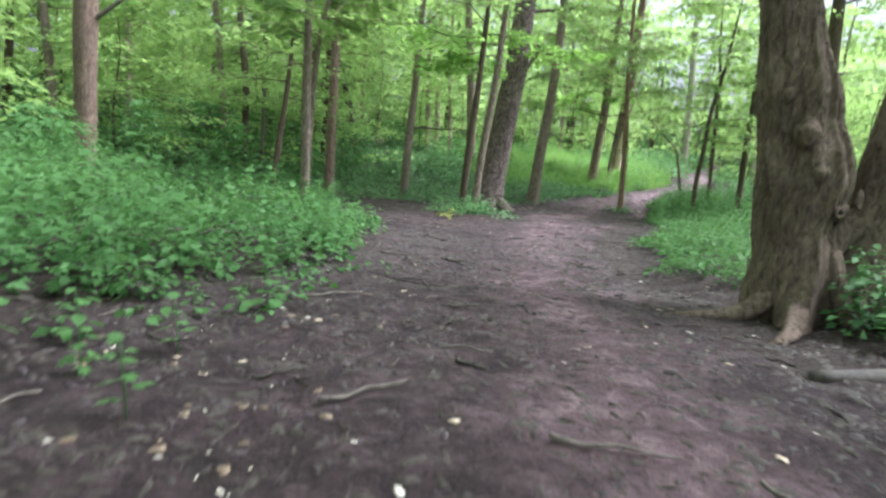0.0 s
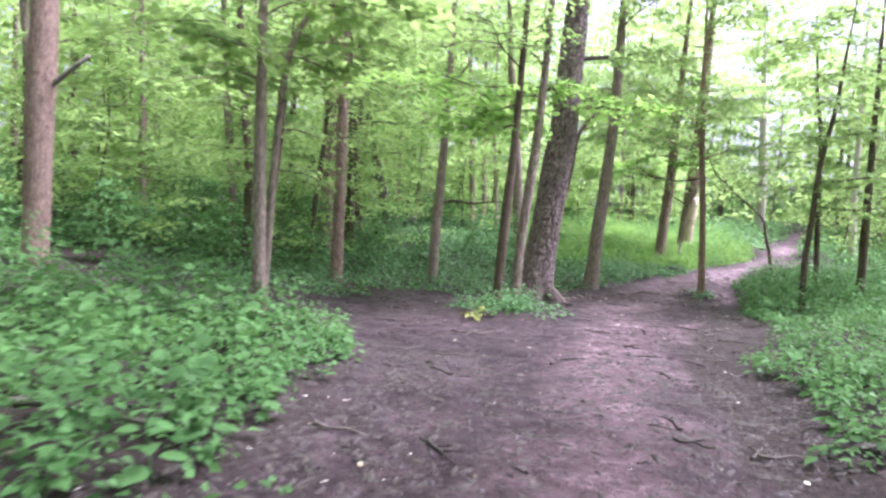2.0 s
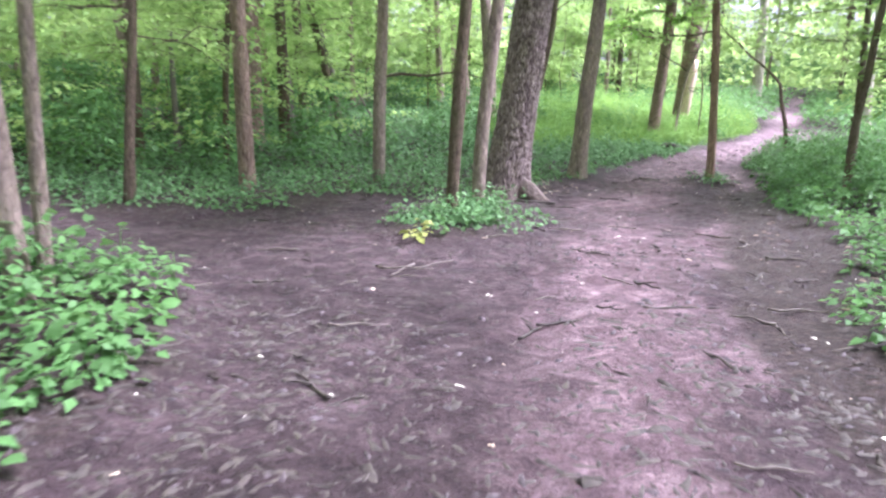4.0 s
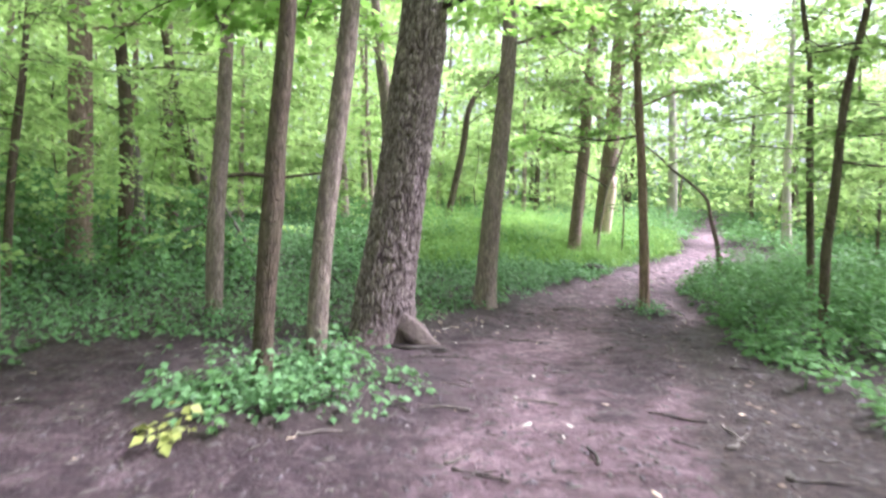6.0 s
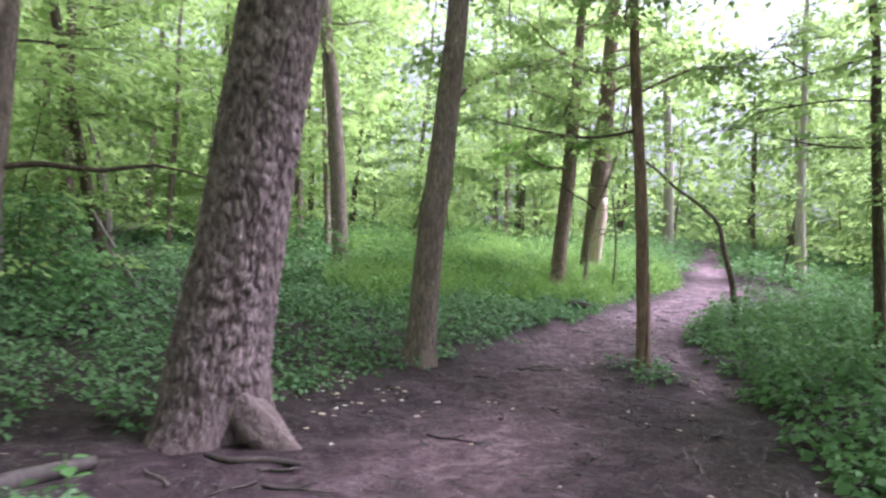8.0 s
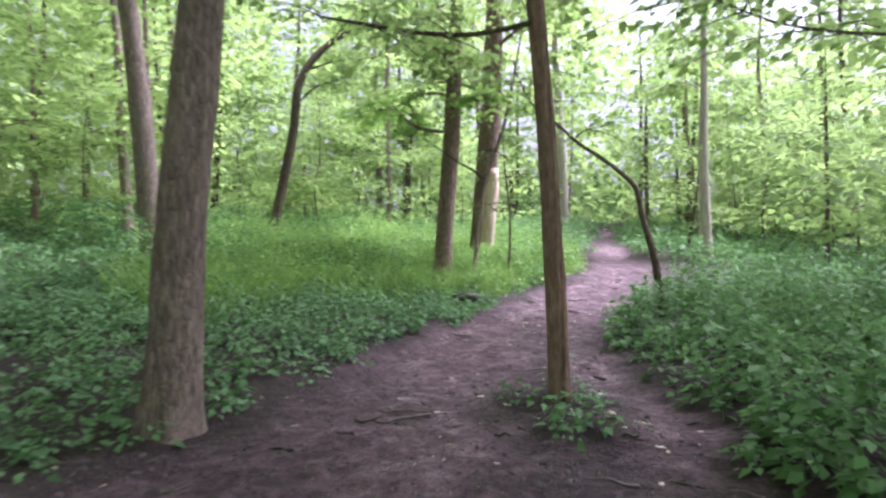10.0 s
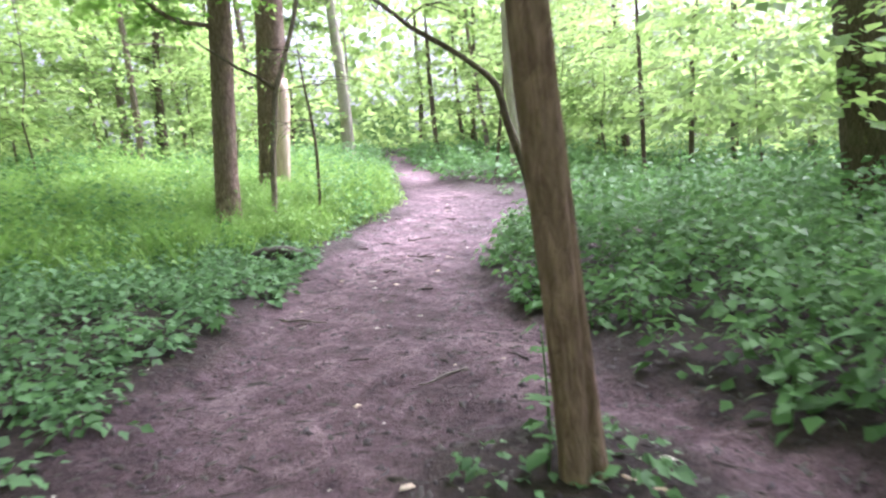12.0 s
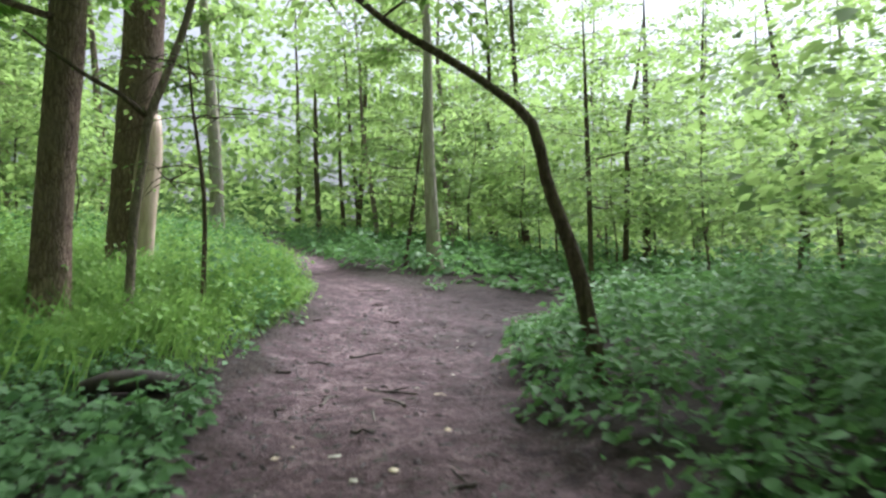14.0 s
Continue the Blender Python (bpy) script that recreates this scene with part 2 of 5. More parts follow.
# Where most feet go the clay is packed and pale.
TRACK = [(0.8, -6), (1.0, 3), (1.35, 8), (1.75, 11), (2.15, 13.5), (2.8, 16.5), (4.0, 19.5), (5.0, 22.2), (7.2, 25.6), (9.6, 28.3), (11.2, 30.8), (15, 39), (22, 53)]
SIDE_TRACK = [(3.0, 13.0), (4.6, 16), (6.0, 19.6), (6.3, 21.8), (7.0, 24.6)]
TROD = np.array(TROD_LEFT + TROD_RIGHT[::-1], float)


def trodden_depth(x, y):
    """Metres inside (+) or outside (-) the trodden ground."""
    p = np.stack([np.ravel(x), np.ravel(y)], 1)
    best, inside = np.full(len(p), 1e9), np.zeros(len(p), bool)
    for a, b in zip(TROD, np.roll(TROD, -1, 0)):
        ab = b - a
        s = np.clip(((p - a) @ ab) / (ab @ ab), 0, 1)
        best = np.minimum(best, np.hypot(*(p - a - s[:, None] * ab).T))
        cross = (a[1] > p[:, 1]) != (b[1] > p[:, 1])
        inside ^= cross & (p[:, 0] < ab[0] * (p[:, 1] - a[1]) / (ab[1] if ab[1] else 1e-9) + a[0])
    d = np.where(inside, best, -best)
    for cx, cy, r in ISLANDS:
        d = np.minimum(d, np.hypot(p[:, 0] - cx, p[:, 1] - cy) - r)
    return d.reshape(np.shape(x))


# Tufts of plants that stand like islands in the trodden ground: round the twin stems and the sapling.
ISLANDS = [(0.35, 14.35, 0.75), (0.75, 15.15, 0.6), (5.5, 20.72, 0.42), (5.45, 20.2, 0.3)]


def ground_z(x, y):
    d = trodden_depth(x, y)
    t = np.clip((d + 0.1) / 0.5, 0, 1)
    bumps = 0.016 * lattice(x, y, 0.6, 3) + 0.023 * lattice(x, y, 0.19, 5) + 0.05 * lattice(x, y, 2.7, 8)
    litter = 0.05 * lattice(x, y, 0.8, 11) + 0.05
    return land(x, y) + t * bumps + (1 - t) * litter - 0.03 * t


# Where the plants stay low: before the brown tree in the clearing and round the fallen log.
LOW_SPOTS = [(6.2, 28.9, 1.1, 0.6), (5.95, 26.35, 0.4, 0.35), (6.1, 27.4, 0.7, 0.4)]


def stunted(x, y):
    """Share of its full height that a plant reaches at x, y."""
    k = np.ones(np.shape(x))
    for cx, cy, r, cut in LOW_SPOTS:
        k *= 1 - cut * np.exp(-((x - cx) ** 2 + (y - cy) ** 2) / (r * r))
    return k


def gz(x, y):
    return float(ground_z(np.array([x]), np.array([y]))[0])


def raw_mesh(name, verts, tris, mat, smooth=False):
    me = bpy.data.meshes.new(name)
    verts, tris = np.asarray(verts, np.float32), np.asarray(tris, np.int32)
    me.vertices.add(len(verts))
    me.vertices.foreach_set("co", verts.ravel())
    n = tris.shape[1]
    me.loops.add(tris.size)
    me.loops.foreach_set("vertex_index", tris.ravel())
    me.polygons.add(len(tris))
    me.polygons.foreach_set("loop_start", np.arange(0, tris.size, n, dtype=np.int32))
    if smooth:
        me.polygons.foreach_set("use_smooth", np.ones(len(tris), bool))
    me.update(calc_edges=True)
    me.materials.append(mat)
    return me


def child(name, me, parent, label=""):
    ob = new(name, me)
    ob.parent = parent
    return tagged(ob, label)


def spread(lo, hi, fine_lo, fine_hi, step, grow):
    """Plan lines: even between fine_lo and fine_hi, ever wider outside."""
    mid = list(np.arange(fine_lo, fine_hi + step / 2, step))
    up, down, s = [], [], step
    while (up or mid)[-1] < hi:
        s *= grow
        up.append((up or mid)[-1] + s)
    s = step
    while (down or mid[:1])[-1] > lo:
        s *= grow
        down.append((down or mid[:1])[-1] - s)
    return np.array(down[::-1] + mid + up)


def build_ground():
    xs, ys = spread(-400, 400, -4.5, 9.5, 0.085, 1.12), spread(-300, 500, 0.5, 30, 0.085, 1.12)
    gx, gy = np.meshgrid(xs, ys)
    far = np.clip((np.hypot(gx - 3, gy - 15) - 45) / 60, 0, 1)
    z = ground_z(gx, gy) * (1 - far) + far * 4.0
    nx, ny = len(xs), len(ys)
    i = np.arange(nx * ny).reshape(ny, nx)
    quads = np.stack([i[:-1, :-1], i[:-1, 1:], i[1:, 1:], i[1:, :-1]], -1).reshape(-1, 4)
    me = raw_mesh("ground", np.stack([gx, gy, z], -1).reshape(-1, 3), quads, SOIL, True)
    d = trodden_depth(gx, gy) + 0.22 * lattice(gx, gy, 0.6, 21) + 0.1 * lattice(gx, gy, 0.2, 22)
    # leaf mould creeps in along the east side of the path
    east_side = np.clip((gx - np.interp(gy, [p[1] for p in TRACK], [p[0] for p in TRACK]) - 0.5) / 0.4, 0, 1)
    d = d - 0.95 * east_side * np.clip((gy - 1) / 3, 0, 1) * np.clip((20 - gy) / 2, 0, 1)
    at = me.attributes.new("trodden", "FLOAT", "POINT")
    at.data.foreach_set("value", np.clip((d + 0.05) / 0.3, 0, 1).astype(np.float32).ravel())
    w = np.zeros_like(gx)
    for line, half in ((TRACK, 0.72), (SIDE_TRACK, 0.42)):
        line = np.array(line)
        for a, c in zip(line[:-1], line[1:]):
            ac = c - a
            s = np.clip(((gx - a[0]) * ac[0] + (gy - a[1]) * ac[1]) / (ac @ ac), 0, 1)
            off = np.hypot(gx - a[0] - s * ac[0], gy - a[1] - s * ac[1]) + 0.3 * lattice(gx, gy, 0.9, 33) + 0.15 * lattice(gx, gy, 0.3, 34)
            w = np.maximum(w, np.clip(1.2 - off / (half * (1 + 0.9 * np.clip((gy - 17) / 4, 0, 1))), 0, 1))
    me.attributes.new("worn", "FLOAT", "POINT").data.foreach_set("value", w.astype(np.float32).ravel())
    tagged(new("ground", me), "trodden mauve-brown clay path through dark leaf mould", "ground", kind="structure")


build_ground()

# ---- leaves ----
LEAF_FOLDED = (np.array([(0, 0, 0), (-0.36, 0.42, 0.07), (0, 1, -0.12), (0.36, 0.42, 0.07), (0, 0.42, 0)]), np.array([(0, 4, 1), (1, 4, 2), (0, 3, 4), (4, 3, 2)]))
LEAF_PLAIN = (np.array([(0, 0, 0), (-0.36, 0.45, 0.06), (0, 1, -0.1), (0.36, 0.45, 0.06)]), np.array([(0, 2, 1), (0, 3, 2)]))
LEAF_LOBED = (np.array([(0, 0, 0), (-0.30, 0.06, 0.02), (-0.55, 0.42, -0.05), (-0.22, 0.42, 0.03), (-0.34, 0.82, -0.06), (-0.10, 0.68, 0.0), (0, 1.05, -0.12),
                        (0.10, 0.68, 0.0), (0.34, 0.82, -0.06), (0.22, 0.42, 0.03), (0.55, 0.42, -0.05), (0.30, 0.06, 0.02), (0, 0.4, 0.0)]),
              np.array([(0, 12, 1), (1, 12, 3), (1, 3, 2), (3, 12, 5), (3, 5, 4), (5, 12, 6), (6, 12, 7), (7, 12, 9), (7, 9, 8), (9, 12, 11), (9, 11, 10), (11, 12, 0)]))
BLADE = (np.array([(-0.014, 0, 0), (0.014, 0, 0), (0.011, 0.55, 0.06), (-0.011, 0.55, 0.06), (0, 1, -0.16)]), np.array([(0, 1, 2), (0, 2, 3), (3, 2, 4)]))

LEAF_BROAD = (np.array([(0, 0, 0), (-0.3, 0.2, 0.05), (-0.38, 0.5, 0.04), (-0.2, 0.8, 0.0), (0, 1, -0.12), (0.2, 0.8, 0.0), (0.38, 0.5, 0.04), (0.3, 0.2, 0.05), (0, 0.3, -0.02), (0, 0.65, -0.03)]),
              np.array([(0, 8, 1), (1, 8, 2), (2, 8, 9), (2, 9, 3), (3, 9, 4), (4, 9, 5), (5, 9, 6), (6, 9, 8), (6, 8, 7), (7, 8, 0)]))


def unit(v):
    return v / np.maximum(np.linalg.norm(v, axis=-1, keepdims=True), 1e-6)


def leaves(shape, at, along, up, size):
    """Vertices and triangles of one leaf per row: where its stalk sits, where its tip points, where its face looks."""
    tv, tf = shape
    y = unit(along)
    x = unit(np.cross(y, up))
    z = np.cross(x, y)
    v = at[:, None] + size[:, None, None] * (tv[None, :, :1] * x[:, None] + tv[None, :, 1:2] * y[:, None] + tv[None, :, 2:] * z[:, None])
    f = tf[None] + (np.arange(len(at)) * len(tv))[:, None, None]
    return v.reshape(-1, 3), f.reshape(-1, 3)


def merged(parts):
    vs, fs, n = [], [], 0
    for v, f in parts:
        vs.append(v)
        fs.append(f + n)
        n += len(v)
    return np.concatenate(vs), np.concatenate(fs)


def herb_leaves(x, y, z, height, count, size, shape, droop=0.25, jitter=0.5, tuft=0.11):
    """Leaves in whorls up the stems of upright herbs that stand at x, y."""
    n = len(x)
    k = np.repeat(np.arange(n), count)
    m = len(k)
    frac = rng.random(m) ** 0.7
    a = rng.random(m) * 2 * np.pi
    hgt = height[k] * frac
    reach = tuft * (1.15 - 0.6 * frac) * (0.4 + rng.random(m))
    lean = (rng.random((n, 2)) - 0.5) * 0.35 * height[:, None]
    at = np.stack([x[k] + np.cos(a) * reach + lean[k, 0] * frac, y[k] + np.sin(a) * reach + lean[k, 1] * frac, z[k] + hgt], 1)
    along = np.stack([np.cos(a), np.sin(a), -droop + 0.5 * (rng.random(m) - 0.5)], 1)
    up = unit(np.stack([rng.normal(0, jitter, m), rng.normal(0, jitter, m), np.ones(m)], 1))
    s = size * (0.45 + 1.0 * rng.random(m)) * (1.1 - 0.35 * frac)
    return leaves(shape, at, along, up, s)


def scatter(x0, x1, y0, y1, per_m2, gap, keep=None):
    """Points over a stretch of the plan that keep `gap` metres off the trodden ground."""
    n = int((x1 - x0) * (y1 - y0) * per_m2)
    x, y = rng.uniform(x0, x1, n), rng.uniform(y0, y1, n)
    ok = trodden_depth(x, y) + 0.25 * lattice(x, y, 0.7, 31) < -gap
    if keep is not None:
        ok &= keep(x, y)
    return x[ok], y[ok]

# ---- trees ----


def smooth_line(ctrl, step):
    """Catmull-Rom through control rows (x, y, z, r)."""
    c = np.array(ctrl, float)
    ext = np.vstack([2 * c[0] - c[1], c, 2 * c[-1] - c[-2]])
    out = []
    for i in range(1, len(ext) - 2):
        p0, p1, p2, p3 = ext[i - 1:i + 3]
        n = max(2, int(np.linalg.norm((p2 - p1)[:3]) / step))
        for t in np.arange(n) / n:
            out.append(0.5 * (2 * p1 + (p2 - p0) * t + (2 * p0 - 5 * p1 + 4 * p2 - p3) * t * t + (3 * p1 - p0 - 3 * p2 + p3) * t ** 3))
    out.append(c[-1])
    out = np.array(out)
    out[:, 3] = np.maximum(out[:, 3], 0.002)
    return out


def bark_plates(u, v, seed):
    """Long plates of bark parted by furrows: 0 in the furrow, about 1 on a plate."""
    u = u + 0.35 * lattice(u, v, 1.3, seed + 5)
    iu, iv = np.floor(u), np.floor(v)
    best = np.full((3,) + u.shape, 9.0)
    for du in (-1, 0, 1):
        for dv in (-1, 0, 1):
            cu, cv = iu + du, iv + dv
            h1 = np.sin(cu * 127.1 + cv * 311.7 + seed) * 43758.5453
            h2 = np.sin(cu * 269.5 + cv * 183.3 + seed) * 43758.5453
            h1, h2 = h1 - np.floor(h1), h2 - np.floor(h2)
            d = np.hypot(cu + h1 - u, cv + h2 - v)
            near = d < best[0]
            best[1] = np.where(near, best[0], np.minimum(best[1], d))
            best[2] = np.where(near, h1, best[2])
            best[0] = np.where(near, d, best[0])
    cell = np.clip((best[1] - best[0]) / 0.35, 0, 1) * (0.75 + 0.35 * best[2])
    net = np.abs(lattice(u * 0.8 + 0.5 * lattice(u, v, 0.8, seed + 8), v * 0.45, 0.55, seed + 6)) * 2.4
    fine = np.abs(lattice(u, v * 0.5, 0.3, seed + 7)) * 1.6
    return np.clip(0.35 * cell + 0.45 * np.clip(net, 0, 1) + 0.25 * np.clip(fine, 0, 1), 0, 1.1)


def tube(ctrl, sides=12, step=0.25, rough=0.0, flare=0.0, lobes=5, seed=0, plates=None):
    """A tapered, slightly knobbly limb; flare spreads its foot into root lobes."""
    line = smooth_line(ctrl, step)
    n = len(line)
    tan = unit(np.gradient(line[:, :3], axis=0))
    ref = np.where(np.abs(tan[:, 2:]) > 0.9, [[1.0, 0, 0]], [[0, 0, 1.0]])
    x = unit(np.cross(tan, ref))
    for i in range(1, n):
        x[i] = unit(x[i - 1] - tan[i] * (x[i - 1] @ tan[i]))
    y = np.cross(tan, x)
    a = np.arange(sides) * 2 * np.pi / sides
    hgt = np.linalg.norm(line[:, :3] - line[0, :3], axis=1)
    foot = np.exp(-hgt / 0.28)[:, None] * flare
    wob = rough * (lattice(np.cos(a)[None] * 2.2 + seed, np.sin(a)[None] * 2.2 + hgt[:, None] * 1.3, 0.9, seed) + 0.5 * lattice(np.cos(a)[None] * 6 + seed, np.sin(a)[None] * 6 + hgt[:, None] * 3, 0.9, seed + 1))
    r = line[:, 3:4] * (1 + wob + foot * (0.55 + 0.45 * np.cos(lobes * a[None] + seed + 0.6 * np.sin(2 * a[None] + seed))))
    if plates:
        wide, tall, deep = plates
        around = (a / (2 * np.pi) * round(2 * np.pi * line[:, 3].mean() / wide))[None] + 0 * hgt[:, None]
        plate = bark_plates(around, hgt[:, None] / tall + 0 * around, seed) * np.clip(0.35 + hgt / 0.9, 0, 1)[:, None]
        r = r + deep * (plate - 0.6)
    v = line[:, None, :3] + r[..., None] * (np.cos(a)[None, :, None] * x[:, None] + np.sin(a)[None, :, None] * y[:, None])
    i = np.arange(n * sides).reshape(n, sides)
    j = np.roll(i, -1, 1)
    t1 = np.stack([i[:-1], j[:-1], j[1:]], -1).reshape(-1, 3)
    t2 = np.stack([i[:-1], j[1:], i[1:]], -1).reshape(-1, 3)
    cap = np.array([(i[-1, 0], i[-1, k], i[-1, k + 1]) for k in range(1, sides - 1)])
    low = np.array([(i[0, 0], i[0, k + 1], i[0, k]) for k in range(1, sides - 1)])
    if plates:
        return v.reshape(-1, 3), np.concatenate([t1, t2, cap, low]), plate.ravel()
    return v.reshape(-1, 3), np.concatenate([t1, t2, cap, low])


def spray(r, start, heading, length, leaf, n, lift=0.0):
    """A flat twig with two ranks of leaves: its stalk's rows, then places, ways and faces of the leaves."""
    d = np.array([math.cos(heading), math.sin(heading), lift])
    side = np.array([-math.sin(heading), math.cos(heading), 0])
    s = r.random(n) ** 0.8
    w = (r.random(n) - 0.5) * 2 * (0.42 * length) * (1.1 - 0.75 * s)
    sag = -0.28 * length * s ** 2
    at = start + d * (s * length)[:, None] + side * w[:, None]
    at[:, 2] += sag + r.normal(0, 0.05, n)
    along = d * 0.8 + side * np.sign(w)[:, None] * (0.3 + r.random(n))[:, None]
    along[:, 2] = -0.35 + r.normal(0, 0.2, n)
    up = np.stack([r.normal(0, 0.38, n), r.normal(0, 0.38, n), np.ones(n)], 1)
    size = leaf * (0.6 + 0.7 * r.random(n))
    end = start + d * length
    twig = [(*start, 0.008), (*(start + d * length * 0.5 + (0, 0, -0.07 * length)), 0.005), (*(end + (0, 0, -0.28 * length)), 0.002)]
    return twig, at, along, up, size


class Tree:
    """Collects a tree's trunk, limbs and leaves round its base, then links them as one thing."""

    def __init__(self, name, x, y, z, seed):
        self.base = np.array([x, y, z])
        self.root = new(name)
        self.root.location = (x, y, z)
        self.r = np.random.default_rng(seed)
        self.seed = seed
        self.twigs, self.rows = [], []

    def local(self, ctrl):
        return [(p[0] - self.base[0], p[1] - self.base[1], p[2] - self.base[2], p[3]) for p in ctrl]

    def limb(self, ctrl, mat, name="limb", sides=7, label="", rough=0.12, step=0.25, flare=0.0, lobes=5, plates=None):
        v, f, *plate = tube(self.local(ctrl), sides, step, rough, flare, lobes, self.seed, plates)
        me = raw_mesh(name, v, f, mat, True)
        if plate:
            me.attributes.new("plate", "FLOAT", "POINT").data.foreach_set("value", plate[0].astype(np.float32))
        return child(name, me, self.root, label)

    def sprays(self, points, leaf, n, length=(0.5, 1.1), per=1):
        for p in points:
            for _ in range(per):
                tw, *row = spray(self.r, np.array(p[:3]) - self.base, self.r.random() * 2 * np.pi, self.r.uniform(*length), leaf, n, self.r.uniform(-0.1, 0.25))
                self.twigs.append(tw)
                self.rows.append(row)

    def crown(self, mat, shape, bark, name="crown", fine=True):
        if not self.rows:
            return
        at, along, up, size = (np.concatenate(c) for c in zip(*self.rows))
        tagged(child(name, raw_mesh(name, *leaves(shape, at, along, up, size), mat), self.root), kind="stuff")
        v, f = merged([tube(t if fine else t[::2], 3, 0.5 if fine else 3) for t in (self.twigs if fine else self.twigs[::4])])
        tagged(child("twigwork", raw_mesh("twigwork", v, f, bark, True), self.root), kind="stuff")
        self.rows, self.twigs = [], []


def on_line(ctrl, z):
    """The point of a trunk's axis at height z."""
    c = np.array(ctrl, float)
    return np.array([np.interp(z, c[:, 2], c[:, k]) for k in range(4)])


def grow_limbs(t, ctrl, mat, heights, reach, rise, leaf, n, per, shape_len=(0.5, 1.1), headings=None):
    """Side limbs from a trunk at the given heights, with sprays along their outer part."""
    for k, z in enumerate(heights):
        p = on_line(ctrl, z)
        a = headings[k] if headings else t.r.random() * 2 * np.pi
        length = reach * t.r.uniform(0.65, 1.15)
        d = np.array([math.cos(a), math.sin(a), 0])
        rows = [(*p[:3], max(0.011, p[3] * 0.24))]
        for s in (0.35, 0.7, 1.0):
            q = p[:3] + d * length * s + (t.r.normal(0, 0.12), t.r.normal(0, 0.12), rise * length * (s - 0.35 * s * s) + t.r.normal(0, 0.08))
            rows.append((*q, max(0.005, p[3] * 0.24 * (1 - s) + 0.005)))
        t.limb(rows, mat, "limb", 6)
        line = smooth_line(rows, 0.3)
        t.sprays(line[len(line) // 3:], leaf, n, shape_len, per)


def hero(name, label, ctrl, mat, seed, sides=14, flare=0.0, lobes=5, rough=0.06, top=None, crown=(), leaf=0.1, n=26, per=2, reach=2.0, rise=0.35,
         leafmat=None, shape=LEAF_FOLDED, headings=None, category="tree", group="", plates=None):
    """A tree whose trunk follows a few fitted rows; above them it runs on, tapering, to `top`."""
    x, y = ctrl[0][:2]
    z = gz(x, y) - 0.08
    rows = [(x, y, z, ctrl[0][3])] + [c for c in ctrl[1:] if c[2] > z + 0.2]
    if top:
        a, b = np.array(rows[-2]), np.array(rows[-1])
        way = (b - a)[:3] / max(0.1, (b - a)[2]) * 0.6
        for s in (0.5, 1.0):
            dz = (top - b[2]) * s
            rows.append((b[0] + way[0] * dz, b[1] + way[1] * dz, b[2] + dz, b[3] * (1 - 0.75 * s)))
    t = Tree(name, x, y, z, seed)
    if plates:
        t.limb(rows, mat, "trunk", int(2 * np.pi * rows[1][3] / plates[0] * 6), "", rough, plates[1] / 8, flare, lobes, plates)
    else:
        t.limb(rows, mat, "trunk", sides, "", rough, 0.15 if flare else 0.25, flare, lobes)
    if len(crown):
        grow_limbs(t, rows, mat, crown, reach, rise, leaf, n, per, headings=headings)
        t.crown(leafmat or LEAF_CANOPY, shape, mat)
    tagged(t.root, label, category, group)
    return t, rows


def low_boughs(t, rows, bark, heights, reach, leaf, headings):
    """Long level boughs of large leaves low on a trunk."""
    grow_limbs(t, rows, bark, heights, reach, 0.06, leaf, 28, 2, (0.5, 1.0), list(headings))
    t.crown(LEAF_MAPLE, LEAF_LOBED, bark, "bough_foliage")


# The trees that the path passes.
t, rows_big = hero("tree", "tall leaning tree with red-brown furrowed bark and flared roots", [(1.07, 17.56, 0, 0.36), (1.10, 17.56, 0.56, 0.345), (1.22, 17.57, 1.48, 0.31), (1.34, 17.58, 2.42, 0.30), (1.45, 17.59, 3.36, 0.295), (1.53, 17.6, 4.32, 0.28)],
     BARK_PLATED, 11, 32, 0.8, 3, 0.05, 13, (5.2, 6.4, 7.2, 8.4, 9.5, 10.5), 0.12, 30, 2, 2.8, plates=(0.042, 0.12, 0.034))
t.limb([(1.26, 17.42, 0.3, 0.1), (1.42, 17.34, 0.13, 0.15), (1.58, 17.28, 0.0, 0.13), (1.74, 17.23, -0.07, 0.07), (1.9, 17.19, -0.12, 0.03)], BARK_WORN, "root", 20, "root with its bark trodden smooth", 0.16, 0.06)
low_boughs(t, rows_big, BARK_PLATED, (4.0, 4.3, 4.6), 2.0, 0.12, (-0.7, 0.4, 2.4))
hero("tree", "slim grey-brown tree leaning over the path edge", [(2.64, 20.42, 0, 0.19), (2.67, 20.42, 0.5, 0.175), (2.73, 20.40, 1.51, 0.162), (2.85, 20.4, 2.83, 0.146), (2.95, 20.39, 4.16, 0.133), (2.99, 20.39, 5.51, 0.12)],
     BARK_GREY, 12, 16, 0.35, 4, 0.05, 11, (3.9, 4.5, 5.2, 6.0, 6.8, 7.6, 8.5, 9.3), 0.115, 26, 3, 2.1, plates=(0.035, 0.16, 0.004))
t, rows = hero("sapling", "thin wavy brown sapling standing in the path", [(5.505, 20.665, 0, 0.088), (5.49, 20.69, 0.7, 0.08), (5.472, 20.73, 1.43, 0.077), (5.425, 20.76, 2.35, 0.072), (5.35, 20.79, 3.47, 0.068), (5.29, 20.79, 4.41, 0.06), (5.25, 20.81, 5.64, 0.052)],
     BARK_BROWN, 13, 14, 0.3, 3, 0.1, 8.5, (3.6, 4.0, 4.4, 4.8, 5.2, 5.7, 6.2, 6.9, 7.5), 0.105, 26, 3, 1.6, 0.2, plates=(0.022, 0.11, 0.003))
branch = [(5.35, 20.76, 3.12, 0.026), (4.89, 20.88, 3.03, 0.023), (4.46, 21.04, 3.07, 0.019), (3.66, 21.35, 3.26, 0.012)]
t.limb(branch, BARK_DARK, "branch", 6)
